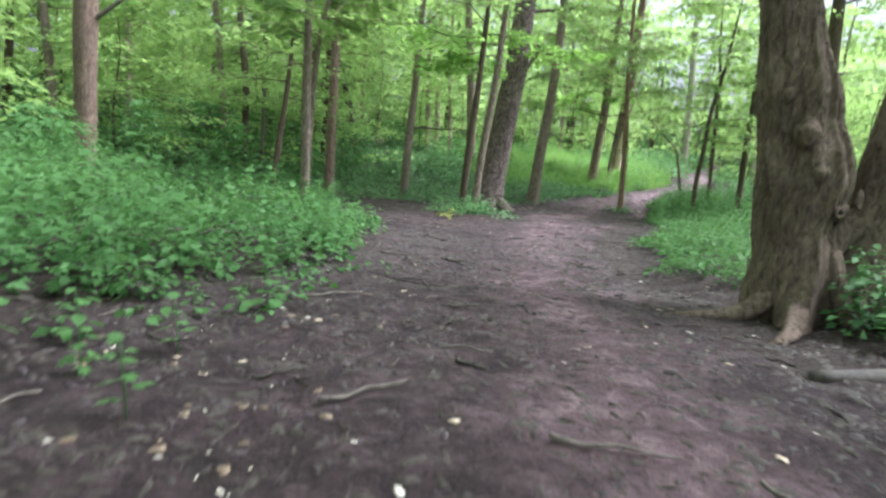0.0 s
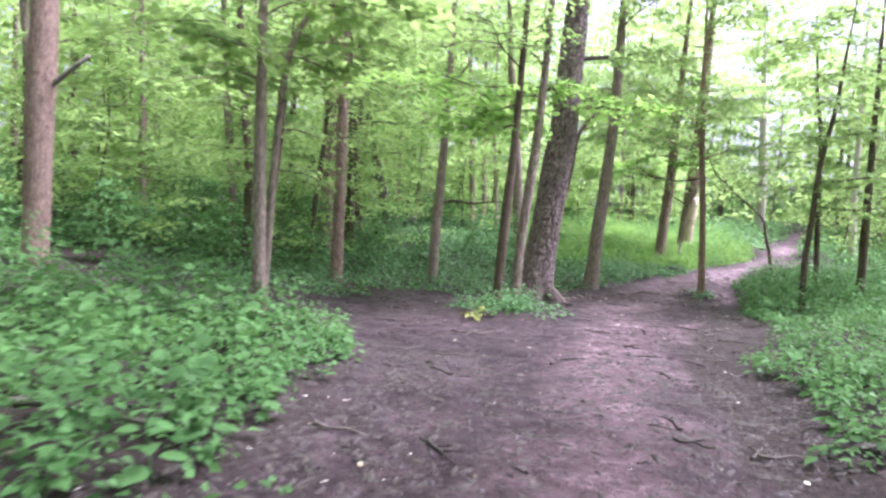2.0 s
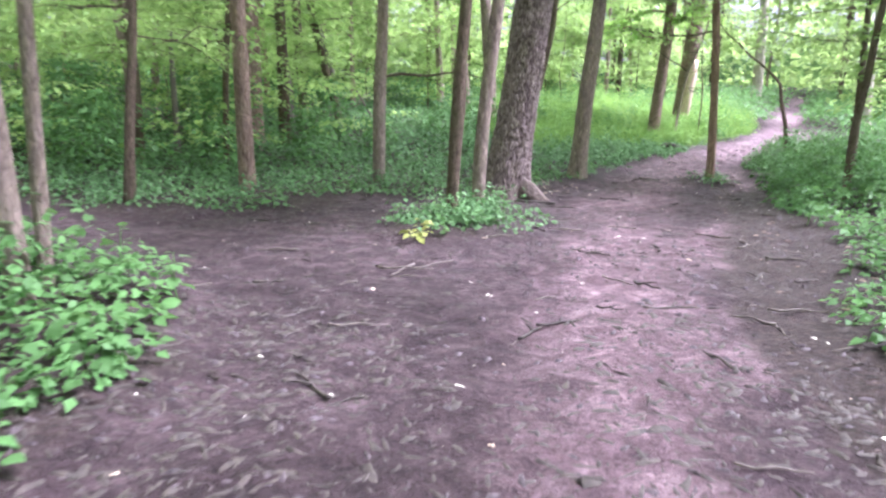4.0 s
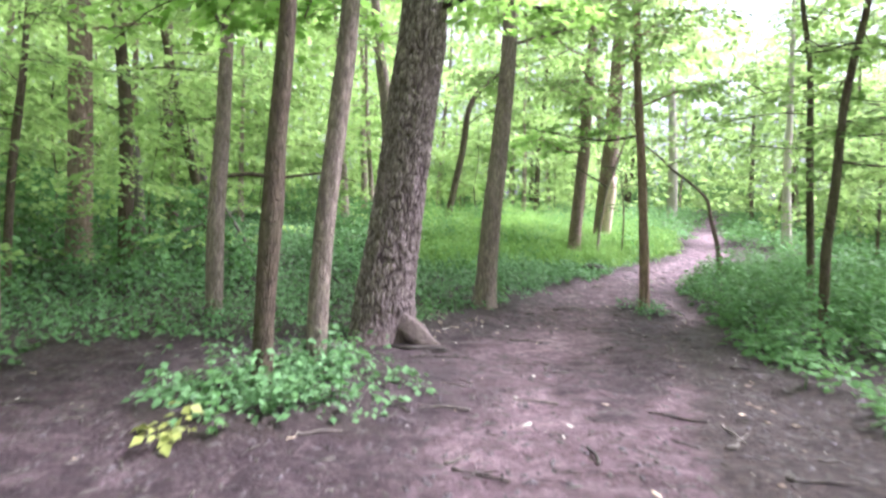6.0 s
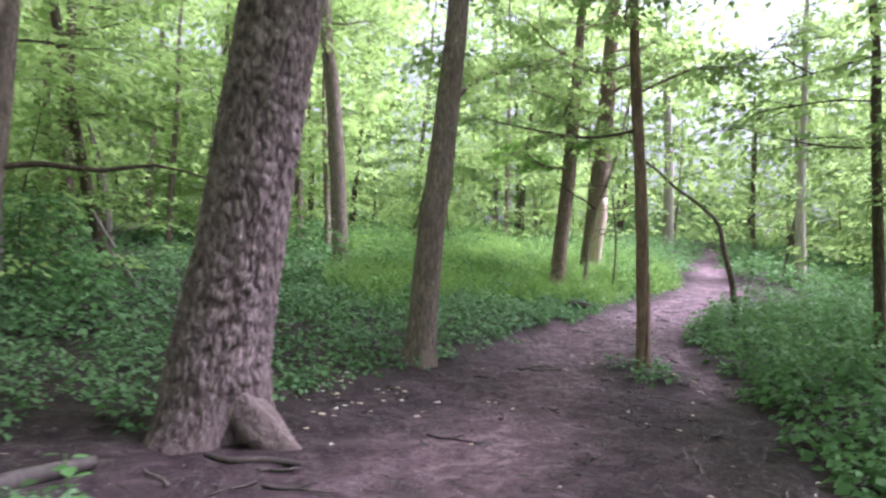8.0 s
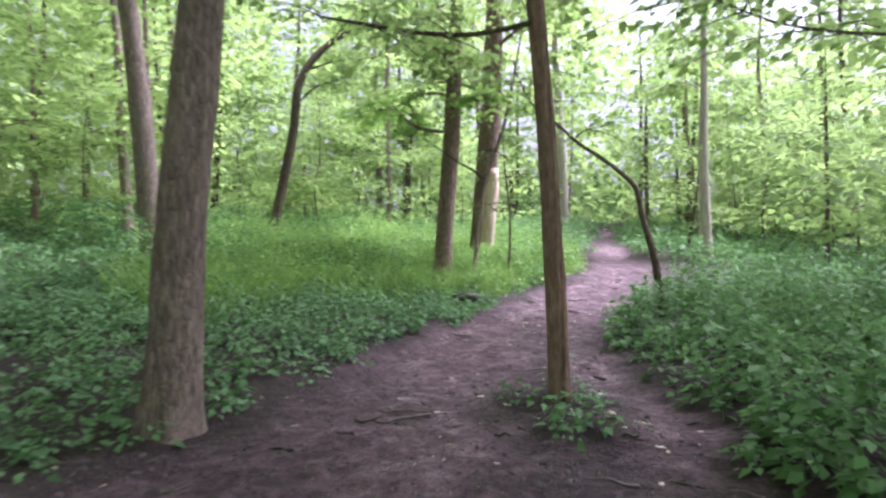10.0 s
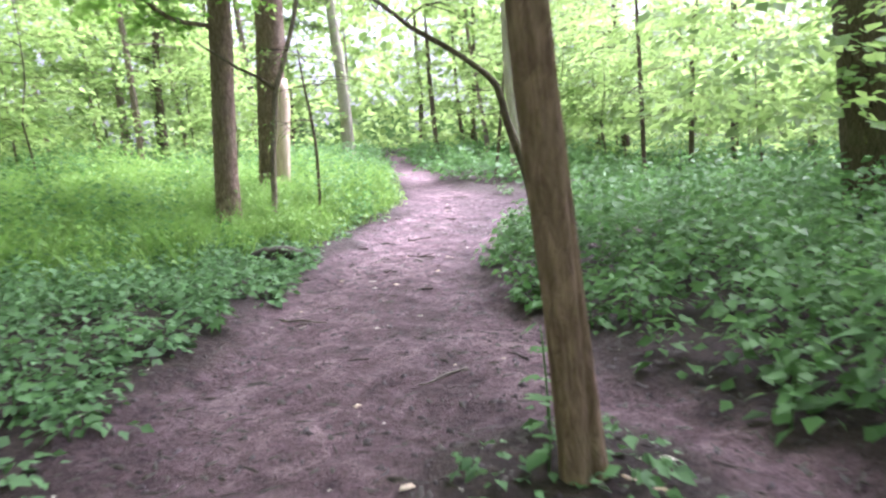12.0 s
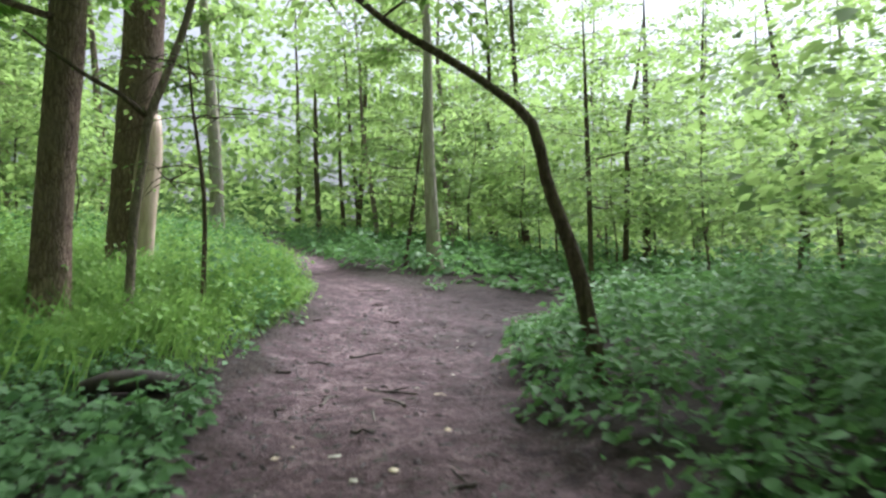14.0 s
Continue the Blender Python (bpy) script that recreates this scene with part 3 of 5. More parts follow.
t.sprays(smooth_line(branch, 0.35)[3:], 0.09, 22, (0.5, 0.9), 2)
t.crown(LEAF_CANOPY, LEAF_FOLDED, BARK_DARK, "low_spray")
hero("bent_sapling", "bent dark sapling arching over the path", [(8.83, 24.7, 0.3, 0.064), (8.76, 24.81, 1.08, 0.058), (8.7, 24.91, 1.5, 0.052), (8.64, 25.0, 1.85, 0.045), (8.6, 25.08, 2.26, 0.042), (8.46, 25.31, 2.54, 0.035), (8.23, 25.68, 2.87, 0.033), (8.04, 25.98, 3.11, 0.030), (7.84, 26.3, 3.45, 0.026), (7.5, 26.7, 3.9, 0.021), (7.3, 27.1, 4.6, 0.016)],
     BARK_DARK, 14, 12, 0.2, 3, 0.09, None, (3.2, 3.5, 3.9, 4.2), 0.1, 20, 2, 1.0, 0.3)
t, rows = hero("tree", "thin upright twin stem with knots, plants round its foot", [(0.31, 14.52, 0, 0.082), (0.33, 14.53, 0.74, 0.078), (0.37, 14.54, 1.43, 0.086), (0.39, 14.55, 1.96, 0.075), (0.43, 14.56, 2.5, 0.073), (0.46, 14.57, 3.04, 0.068)],
     BARK_DARK, 15, 12, 0.2, 3, 0.09, 8, (4.2, 4.8, 5.4, 6.2, 7.0), 0.1, 24, 2, 1.6, group="twin stems before the big tree")
low_boughs(t, rows, BARK_DARK, (3.3, 3.6, 3.9), 1.9, 0.12, (2.6, 1.9, 3.4))
t, rows = hero("tree", "thin leaning twin stem with pale patches", [(0.62, 15.16, 0, 0.088), (0.65, 15.17, 0.83, 0.091), (0.71, 15.18, 1.64, 0.086), (0.8, 15.2, 2.47, 0.085), (0.87, 15.22, 3.31, 0.079)],
     BARK_GREY, 16, 12, 0.2, 3, 0.08, 8.5, (4.4, 5.0, 5.8, 6.6, 7.4), 0.1, 24, 2, 1.7, group="twin stems before the big tree")
low_boughs(t, rows, BARK_GREY, (3.6, 3.9, 4.2), 2.0, 0.12, (2.2, 2.9, 1.4))
t, rows = hero("tree", "straight brown tree in the bright grass", [(6.52, 30.0, 0.8, 0.22), (6.57, 29.99, 1.79, 0.189), (6.67, 29.97, 3.02, 0.184), (6.76, 29.95, 4.28, 0.18)],
     BARK_RED, 17, 14, 0.35, 4, 0.04, 12, (4.6, 5.1, 5.6, 6.2, 7.0, 7.8, 8.6, 9.6, 10.6), 0.14, 28, 3, 2.5)
low_boughs(t, rows, BARK_RED, (4.0, 4.4, 4.8), 2.3, 0.13, (-2.6, -1.2, 2.6))
t, rows = hero("tree", "large tree whose bark is torn off to pale wood", [(7.8, 31.58, 0.9, 0.2), (7.82, 31.57, 1.45, 0.26), (7.88, 31.54, 2.4, 0.245), (8.03, 31.47, 3.89, 0.27), (8.11, 31.44, 5.11, 0.26)],
     BARK_RED, 18, 18, 0.15, 4, 0.05, 14, (5.2, 5.8, 6.4, 7.0, 7.8, 8.6, 9.6, 10.6, 11.8), 0.14, 30, 3, 2.9)
t.limb([(7.92, 31.4, 1.0, 0.13), (7.94, 31.36, 1.5, 0.175), (7.98, 31.32, 2.1, 0.18), (8.03, 31.3, 2.6, 0.17), (8.09, 31.27, 3.0, 0.155), (8.13, 31.26, 3.4, 0.1)], BARE_WOOD, "torn_wood", 16, "pale pinkish bare wood where bark is gone", 0.1)
t, rows = hero("forked_sapling", "slender forked sapling before the torn tree", [(6.99, 29.05, 0.8, 0.046), (7.08, 29.03, 1.74, 0.043), (7.17, 29.01, 2.32, 0.043), (7.24, 28.99, 2.83, 0.045), (7.43, 28.95, 3.35, 0.04), (7.69, 28.89, 4.19, 0.036)],
     BARK_GREY, 19, 10, 0.2, 3, 0.08, 7.5, (5.3, 5.9, 6.4, 6.9), 0.11, 20, 2, 1.2)
t.limb([(7.24, 28.99, 2.83, 0.041), (6.98, 29.06, 3.06, 0.026), (6.71, 29.12, 3.2, 0.023), (6.2, 29.3, 3.6, 0.012)], BARK_DARK, "branch", 6)
hero("tree", "slim pale grey tree beyond the bend", [(15.59, 33.53, 0.6, 0.22), (15.56, 33.56, 2.15, 0.166), (15.53, 33.59, 4.24, 0.139), (15.56, 33.56, 6.34, 0.111), (15.56, 33.56, 7.74, 0.098)],
     BARK_PALE, 20, 12, 0.4, 4, 0.05, 14, (6.4, 7.2, 8.0, 8.8, 9.6, 10.4, 11.4, 12.4), 0.15, 28, 3, 2.6)
t, rows = hero("tree", "slim straight grey-brown tree in low undergrowth", [(-1.29, 18.52, 0.1, 0.115), (-1.28, 18.52, 1.33, 0.117), (-1.21, 18.55, 2.89, 0.101), (-1.17, 18.56, 4.43, 0.085)],
     BARK_GREY, 21, 12, 0.2, 3, 0.06, 10, (4.0, 4.8, 5.6, 6.5, 7.5, 8.6), 0.11, 26, 2, 2.0)
t.limb([(-1.25, 18.53, 2.0, 0.035), (-0.9, 18.66, 2.08, 0.028), (-0.4, 18.74, 2.05, 0.022), (0.1, 18.72, 2.12, 0.016), (0.6, 18.8, 2.02, 0.008)], BARK_DARK, "branch", 7)
hero("tree", "thin pale-brown stem rising from tall herbs", [(-2.31, 10.39, 0, 0.08), (-2.35, 10.38, 1.28, 0.076), (-2.39, 10.36, 2.54, 0.063), (-2.42, 10.35, 3.79, 0.05)],
     BARK_GREY, 22, 10, 0.2, 3, 0.06, 8, (2.9, 3.2, 3.6, 4.1, 4.7, 5.3, 6.0, 6.8), 0.12, 24, 3, 1.9, 0.15, shape=LEAF_LOBED)
hero("tree", "thin crooked stem leaning out of tall herbs", [(-2.43, 10.8, 0, 0.055), (-2.40, 10.83, 1.42, 0.051), (-2.37, 10.84, 2.3, 0.047), (-2.28, 10.87, 3.32, 0.041), (-2.04, 10.96, 4.02, 0.034)],
     BARK_GREY, 23, 8, 0.2, 3, 0.06, 6.5, (3.1, 3.6, 4.2, 4.8, 5.4, 6.0), 0.12, 22, 3, 1.6, 0.15, shape=LEAF_LOBED)
t, rows = hero("dead_tree", "dead red-brown trunk with flaking bark and a stub", [(-8.06, 14.21, 0.3, 0.24), (-8.06, 14.21, 2.05, 0.225), (-8.07, 14.21, 3.57, 0.25), (-8.06, 14.21, 5.09, 0.213)],
     BARK_RED, 24, 14, 0.2, 4, 0.1, 7.5)
t.limb([(-8.0, 14.2, 3.45, 0.06), (-7.6, 14.2, 3.75, 0.05), (-7.15, 14.2, 4.1, 0.03)], DEAD_WOOD, "stub", 7)
t, rows = hero("tree", "thick double-stemmed old tree with lumpy brown bark", [(3.27, 5.92, 0, 0.36), (3.22, 5.92, 0.45, 0.35), (3.15, 5.94, 0.8, 0.325), (3.17, 5.93, 1.25, 0.345), (3.08, 5.98, 1.7, 0.30), (3.04, 6.0, 2.0, 0.305), (2.86, 6.1, 2.83, 0.25)],
     BARK_OLD, 25, 40, 0.6, 5, 0.22, 9, (4.2, 5.0, 6.0, 7.0, 8.0), 0.12, 26, 2, 2.4, plates=(0.055, 0.11, 0.014))
t.limb([(3.72, 5.95, -0.05, 0.42), (3.86, 6.0, 0.45, 0.33), (3.95, 5.99, 1.13, 0.27), (4.05, 5.96, 1.9, 0.24), (4.25, 5.91, 3.4, 0.2), (4.5, 5.9, 6.0, 0.1)], BARK_OLD, "second_trunk", 22, "", 0.14, 0.15, 0.3, 4)
t.limb([(3.4, 5.74, 0.62, 0.08), (3.42, 5.58, 0.3, 0.09), (3.48, 5.4, 0.06, 0.085), (3.56, 5.22, -0.04, 0.05), (3.62, 5.05, -0.09, 0.02)], BARK_OLD, "root", 12, "split root with bark rubbed off", 0.3, 0.08)
t.limb([(3.3, 5.86, 0.55, 0.15), (3.5, 5.9, 0.78, 0.15), (3.68, 5.93, 0.86, 0.16), (3.85, 5.95, 1.1, 0.15)], BARK_OLD, "saddle", 18, "bark grown together between two stems", 0.25, 0.06)
for bx, by, bz, br in ((3.42, 5.78, 1.3, 0.11), (3.0, 5.68, 1.62, 0.12), (3.4, 5.74, 0.98, 0.1), (3.12, 5.63, 1.28, 0.1), (2.86, 5.85, 1.95, 0.09)):
    t.limb([(bx, by, bz - br, 0.35 * br), (bx - 0.01, by - 0.01, bz - 0.45 * br, 0.85 * br), (bx, by, bz + 0.3 * br, br), (bx, by, bz + 1.3 * br, 0.3 * br)], BARK_OLD, "burl", 18, "", 0.4, 0.025)
for hx, hy, hz, hw, hh in ((3.28, 5.54, 0.98, 0.045, 0.04), (3.47, 5.6, 1.1, 0.026, 0.07)):
    ring = [(hx + hw * math.cos(q) * 0.89, hy - hw * math.cos(q) * -0.46, hz + hh * math.sin(q), 0.018) for q in np.linspace(0, 2 * np.pi, 13)]
    t.limb(ring, BARK_OLD, "knot_lip", 8, "", 0.2, 0.02)
    # solid dark body within the lip stands for the shade inside a hole
    t.limb([(hx + 0.015, hy + 0.03, hz - hh, 0.012), (hx + 0.015, hy + 0.03, hz, hw), (hx + 0.015, hy + 0.03, hz + hh, 0.012)], DARK_WOOD, "knot_hole", 10, "dark wood standing for the shade in a hollow", 0.1, 0.02)
for way in ([(3.12, 5.72, 0.3, 0.1), (3.04, 5.5, 0.1, 0.1), (2.9, 5.26, 0.0, 0.07), (2.72, 5.05, -0.04, 0.05), (2.55, 4.95, -0.09, 0.02)],
            [(3.02, 5.82, 0.25, 0.1), (2.78, 5.76, 0.06, 0.09), (2.5, 5.7, -0.02, 0.06), (2.15, 5.66, -0.05, 0.04), (1.8, 5.62, -0.09, 0.02)]):
    t.limb(way, BARK_OLD, "root", 10, "", 0.35, 0.08)
t.root.location.x += 0.06
hero("tree", "dark thick trunk standing in deep undergrowth", [(13.0, 23.1, 0.2, 0.33), (12.99, 23.12, 1.2, 0.30), (12.96, 23.2, 3.09, 0.275), (12.9, 23.25, 5.11, 0.265)],
     BARK_DARK, 26, 16, 0.3, 4, 0.05, 13, (4.0, 5.2, 6.4, 7.6, 8.8, 10.0), 0.13, 28, 2, 2.6)
SAPLINGS = [
    ("slender straight sapling among leafy undergrowth", [(7.9, 19.7, 0.1, 0.066), (7.82, 19.75, 2.5, 0.056), (7.78, 19.77, 4.1, 0.047), (7.68, 19.85, 5.1, 0.038)], 7.0),
    ("dark leaning sapling at the path edge", [(6.53, 17.28, 0, 0.06), (6.53, 17.28, 1.16, 0.061), (6.59, 17.24, 2.0, 0.057), (6.63, 17.21, 2.89, 0.052), (6.72, 17.16, 3.56, 0.048), (6.82, 17.09, 4.22, 0.04)], 6.5),
    ("slender grey sapling in leafy undergrowth", [(8.08, 18.15, 0.1, 0.085), (8.09, 18.14, 1.63, 0.085), (8.1, 18.13, 2.75, 0.079), (8.11, 18.12, 3.59, 0.065)], 7.0),
    ("thin dark sapling with flat leafy layers", [(19.08, 30.42, 0.5, 0.07), (19.14, 30.32, 2.71, 0.063), (19.19, 30.24, 4.53, 0.056), (19.31, 30.03, 5.63, 0.042)], 7.0),
    ("straight dark sapling deep in the undergrowth", [(24.58, 32.79, 0.6, 0.13), (24.64, 32.69, 4.13, 0.113), (24.67, 32.63, 6.98, 0.095)], 10.0),
    ("dark sapling bending in its upper part", [(22.79, 27.55, 0.2, 0.145), (22.82, 27.44, 2.17, 0.13), (22.79, 27.57, 3.78, 0.109), (22.69, 27.87, 5.59, 0.088)], 8.0),
    ("thin leaning sapling beside the pale tree", [(15.65, 34.76, 1.0, 0.05), (15.85, 34.59, 2.66, 0.05), (16.02, 34.44, 4.13, 0.037)], 5.5),
    ("thin dark sapling behind the bend of the path", [(21.79, 47.93, 2.2, 0.13), (21.73, 47.97, 5.84, 0.12), (21.75, 47.95, 7.99, 0.107)], 10.0),
    ("tall dark sapling behind the bend of the path", [(24.61, 48.83, 2.2, 0.14), (24.93, 48.59, 6.16, 0.131), (25.16, 48.42, 10.56, 0.102)], 12.0),
    ("slight sapling beside the grassy clearing", [(7.68, 28.85, 0.7, 0.026), (7.73, 28.82, 1.73, 0.024), (7.71, 28.83, 2.34, 0.021), (7.65, 28.86, 2.95, 0.015)], 3.8),
    ("thin stem among dense western undergrowth", [(-5.96, 18.59, 0.2, 0.09), (-5.97, 18.59, 2.6, 0.09), (-6.18, 18.5, 4.64, 0.085), (-6.33, 18.44, 6.66, 0.07)], 8.0),
    ("dark stem leaning among dense undergrowth", [(-3.72, 26.3, 0.7, 0.12), (-4.26, 26.2, 2.9, 0.11), (-4.73, 26.1, 5.1, 0.1), (-5.15, 26.0, 7.4, 0.09)], 9.5),
    ("thin stem leaning among dense undergrowth", [(-4.48, 19.13, 0.2, 0.064), (-4.41, 19.15, 2.02, 0.06), (-4.28, 19.19, 3.59, 0.05)], 5.5),
    ("thin dark sapling beyond the leafy bank", [(16.18, 29.51, 0.5, 0.055), (16.19, 29.5, 2.76, 0.052), (16.19, 29.5, 3.96, 0.045)], 6.5),
    ("thin stem beside the side track", [(-4.04, 14.75, 0.1, 0.08), (-3.96, 14.8, 1.26, 0.065), (-3.84, 14.85, 2.5, 0.054)], 5.5),
]
for k, (label, ctrl, top) in enumerate(SAPLINGS):
    hero("sapling", label, ctrl, BARK_DARK, 40 + k, 10, 0.2, 3, 0.08, top, np.linspace(min(2.3, top - 1.2), top - 0.4, 9 if top > 5 else 3), 0.11 if top > 5 else 0.07, 20 if top > 5 else 7, 2, 1.4 if top > 5 else 0.6, 0.1, shape=LEAF_LOBED if k in (1, 2) else LEAF_FOLDED)
hero("tree", "straight grey tree behind the clearing", [(0.85, 28.29, 0.86, 0.20), (0.66, 28.28, 3.45, 0.19), (0.46, 28.26, 5.5, 0.171), (0.27, 28.24, 6.72, 0.15)],
     BARK_GREY, 27, 12, 0.2, 4, 0.05, 12, (6.0, 7.0, 8.0, 9.0, 10.0), 0.13, 28, 2, 2.4)
hero("tree", "dark tree arching over the grassy clearing", [(2.5, 34.0, 1.4, 0.14), (3.16, 34.15, 4.55, 0.125), (3.41, 34.22, 6.22, 0.115), (4.32, 34.47, 7.42, 0.09), (5.59, 34.82, 8.11, 0.06), (7.0, 35.2, 8.6, 0.035), (8.3, 35.5, 9.4, 0.012)],
     BARK_DARK, 28, 12, 0.2, 4, 0.05, None, (5.5, 6.5, 7.2, 7.7, 8.0), 0.15, 28, 2, 2.4)
hero("tree", "pale split trunk far along the path", [(17.5, 49.5, 2.8, 0.33), (17.45, 49.5, 7.0, 0.27), (17.2, 49.6, 12.0, 0.2)], BARK_PALE, 33, 12, 0.15, 3, 0.08, 17, (9, 10, 11, 12, 13, 14, 15), 0.2, 28, 3, 3.0)
hero("tree", "straight brown trunk in dense undergrowth", [(-5.0, 22.2, 0.3, 0.24), (-5.0, 22.2, 3.0, 0.22), (-5.05, 22.2, 6.0, 0.19)],
     BARK_RED, 29, 12, 0.2, 4, 0.05, 12, (5.0, 6.0, 7.0, 8.0, 9.0, 10.0), 0.13, 28, 2, 2.4)
hero("tree", "brown trunk in low undergrowth", [(-3.1, 16.6, 0.1, 0.13), (-3.12, 16.6, 2.0, 0.12), (-3.15, 16.6, 4.5, 0.1)],
     BARK_RED, 30, 12, 0.2, 4, 0.05, 10, (4.2, 5.0, 6.0, 7.0, 8.0), 0.12, 28, 2, 2.2)

for label, ctrl in (("pale broken dead stem leaning in the undergrowth", [(-4.71, 24.28, 0.5, 0.12), (-4.81, 24.26, 2.68, 0.10), (-4.99, 24.21, 3.79, 0.05)]),
                    ("pale thin dead stem leaning in the undergrowth", [(-3.91, 26.91, 0.7, 0.1), (-4.23, 26.85, 2.91, 0.09), (-4.49, 26.8, 3.94, 0.04)]),
                    ("bleached dead stem standing in the undergrowth", [(-5.8, 19.8, 0.3, 0.067), (-5.8, 19.8, 1.71, 0.06), (-5.79, 19.81, 2.95, 0.04)])):
    hero("dead_tree", label, ctrl, DEAD_WOOD, 70, 9, 0.15, 3, 0.12, None, category="dead tree", group="dead stems in the wood")

# ---- the wood around: a few kinds of tree, repeated ----


def wood_template(k, tall):
    r = np.random.default_rng(100 + k)
    rad = r.uniform(0.09, 0.17) if tall else r.uniform(0.025, 0.05)
    top = r.uniform(11, 14) if tall else r.uniform(4.5, 7)
    lean = r.uniform(-0.06, 0.06, 2)
    rows = [(0, 0, -0.3, rad * 1.2)] + [(lean[0] * z + r.normal(0, 0.05), lean[1] * z + r.normal(0, 0.05), z, rad * (1 - 0.85 * z / top)) for z in np.linspace(0.8, top, 6)]
    t = Tree("tree" if tall else "sapling", 0, 0, 0, 200 + k)
    bark = (BARK_GREY, BARK_DARK, BARK_RED)[k % 3] if tall else BARK_DARK
    t.limb(rows, bark, "trunk", 9 if tall else 6, "", 0.07, 0.5)
    hs = np.linspace(3.0 if tall else 1.4, top - 0.6, 13 if tall else 9)
    grow_limbs(t, rows, bark, hs, 2.5 if tall else 1.3, 0.2, 0.215 if tall else 0.14, 13 if tall else 20, 2, (0.8, 1.6))
    t.crown(LEAF_CANOPY, LEAF_PLAIN, bark, fine=False)
    return tagged(t.root, "slender forest tree with layered green foliage" if tall else "young understorey sapling with flat leafy sprays", "tree", "trees of the surrounding wood" if tall else "saplings of the understorey")


TALL = [wood_template(k, True) for k in range(5)]
YOUNG = [wood_template(10 + k, False) for k in range(5)]


def open_to_view(x, y):
    """Keeps random trees out of the walk's corridor and the grassy clearing."""
    d = -trodden_depth(np.array([x]), np.array([y]))[0]
    meadow = 2.0 < x < 10 and 21 < y < 36
    return d > 3.6 and not meadow and not (-4 < x < 6 and 14 < y < 30) and not (5 < x < 12 and 12 < y < 27)


def place_wood(kinds, count, x0, x1, y0, y1, gap, seed, used):
    r = np.random.default_rng(seed)
    done, tries = 0, 0
    while done < count and tries < 6000:
        tries += 1
        x, y = r.uniform(x0, x1), r.uniform(y0, y1)
        if open_to_view(x, y) and all((x - a) ** 2 + (y - b) ** 2 > gap * gap for a, b in used):
            used.append((x, y))
            s = r.uniform(0.85, 1.25)
            m = pose(x, y, gz(x, y), 0, 0, r.uniform(0, 360)) @ Matrix.Diagonal((s, s, s, 1))
            kind = kinds[done % len(kinds)]
            if kind.location.length == 0:
                kind.matrix_basis = m
            else:
                keep = kind.scale.copy()
                kind.scale = (1, 1, 1)
                copy_thing(kind, m)
                kind.scale = keep
            done += 1


USED = []
place_wood(TALL, 46, -30, 4, 8, 62, 2.0, 1, USED)
place_wood(TALL, 24, 4, 42, 8, 62, 3.0, 5, USED)
place_wood(TALL, 16, -22, 24, -16, 3, 3.0, 3, USED)
place_wood(TALL, 16, 4, 34, 38, 64, 2.8, 4, USED)
place_wood(YOUNG, 100, -18, 30, 5, 48, 1.3, 2, USED)

# ---- undergrowth ----


def stuff(name, parts, mat, label, category):
    v, f = merged(parts)
    tagged(new(name, raw_mesh(name, v, f, mat)), label, category, kind="stuff")


def herb_bed(x0, x1, y0, y1, per_m2, gap, height, count, size, shape, keep=None, tuft=0.11, droop=0.25):
    x, y = scatter(x0, x1, y0, y1, per_m2, gap, keep)
    h = height * (0.55 + 0.6 * rng.random(len(x))) * (1 + 0.4 * lattice(x, y, 1.6, 41) + 0.25 * lattice(x, y, 0.6, 42))
    d = -trodden_depth(x, y)
    h *= np.clip(0.4 + d * 0.9, 0.3, 1.0) * stunted(x, y)
    return herb_leaves(x, y, ground_z(x, y), h, count, size, shape, droop, tuft=tuft)


def meadow(x, y):
    return (x > 1.0 + 0.8 * lattice(x, y, 1.5, 61)) & (x < 4.2 + 0.74 * (y - 22)) & (x < 11) & (y > 25.6 + 0.9 * lattice(x, y, 1.2, 62) + 1.5 * lattice(x, y, 0.13, 67) + 0.45 * (x - 3)) & (y < 38)


def edge_strip(x, y):
    return trodden_depth(x, y) > -3.2


def thick(x, y):
    return lattice(x, y, 1.1, 51) + 0.5 * lattice(x, y, 0.5, 52) > -0.75


def west(x, y):
    return (x < 0) & (y < 12.6)


def east(x, y):
    """The thicket east of the path."""
    return x > np.interp(y, [6, 14, 20, 24, 28, 34], [2, 4, 6, 7.5, 10.5, 12.5])


def bank(x, y):
    return east(x, y) & (y > 16)


stuff("tall_herbs", [herb_bed(-9, -0.4, 1.5, 12.6, 34, 0.02, 0.6, 14, 0.085, LEAF_FOLDED, thick), herb_bed(-9, -1.0, 2, 12.6, 6, 0.2, 0.8, 12, 0.115, LEAF_LOBED, thick), herb_bed(-3.4, -0.6, 1.2, 7, 5, -0.75, 0.3, 7, 0.09, LEAF_FOLDED)],
      LEAF_HERB, "dense knee-high leafy green herbs beside the path", "undergrowth")
stuff("herb_thicket", [herb_bed(4, 13, 16, 31, 24, -0.15, 0.8, 24, 0.095, LEAF_FOLDED, lambda x, y: bank(x, y) & edge_strip(x, y)),
                       herb_bed(7, 18, 12, 34, 16, 0.02, 0.85, 16, 0.15, LEAF_PLAIN, lambda x, y: bank(x, y) & ~edge_strip(x, y))],
      LEAF_HERB, "thick waist-high green herbs crowding the path bank", "undergrowth")
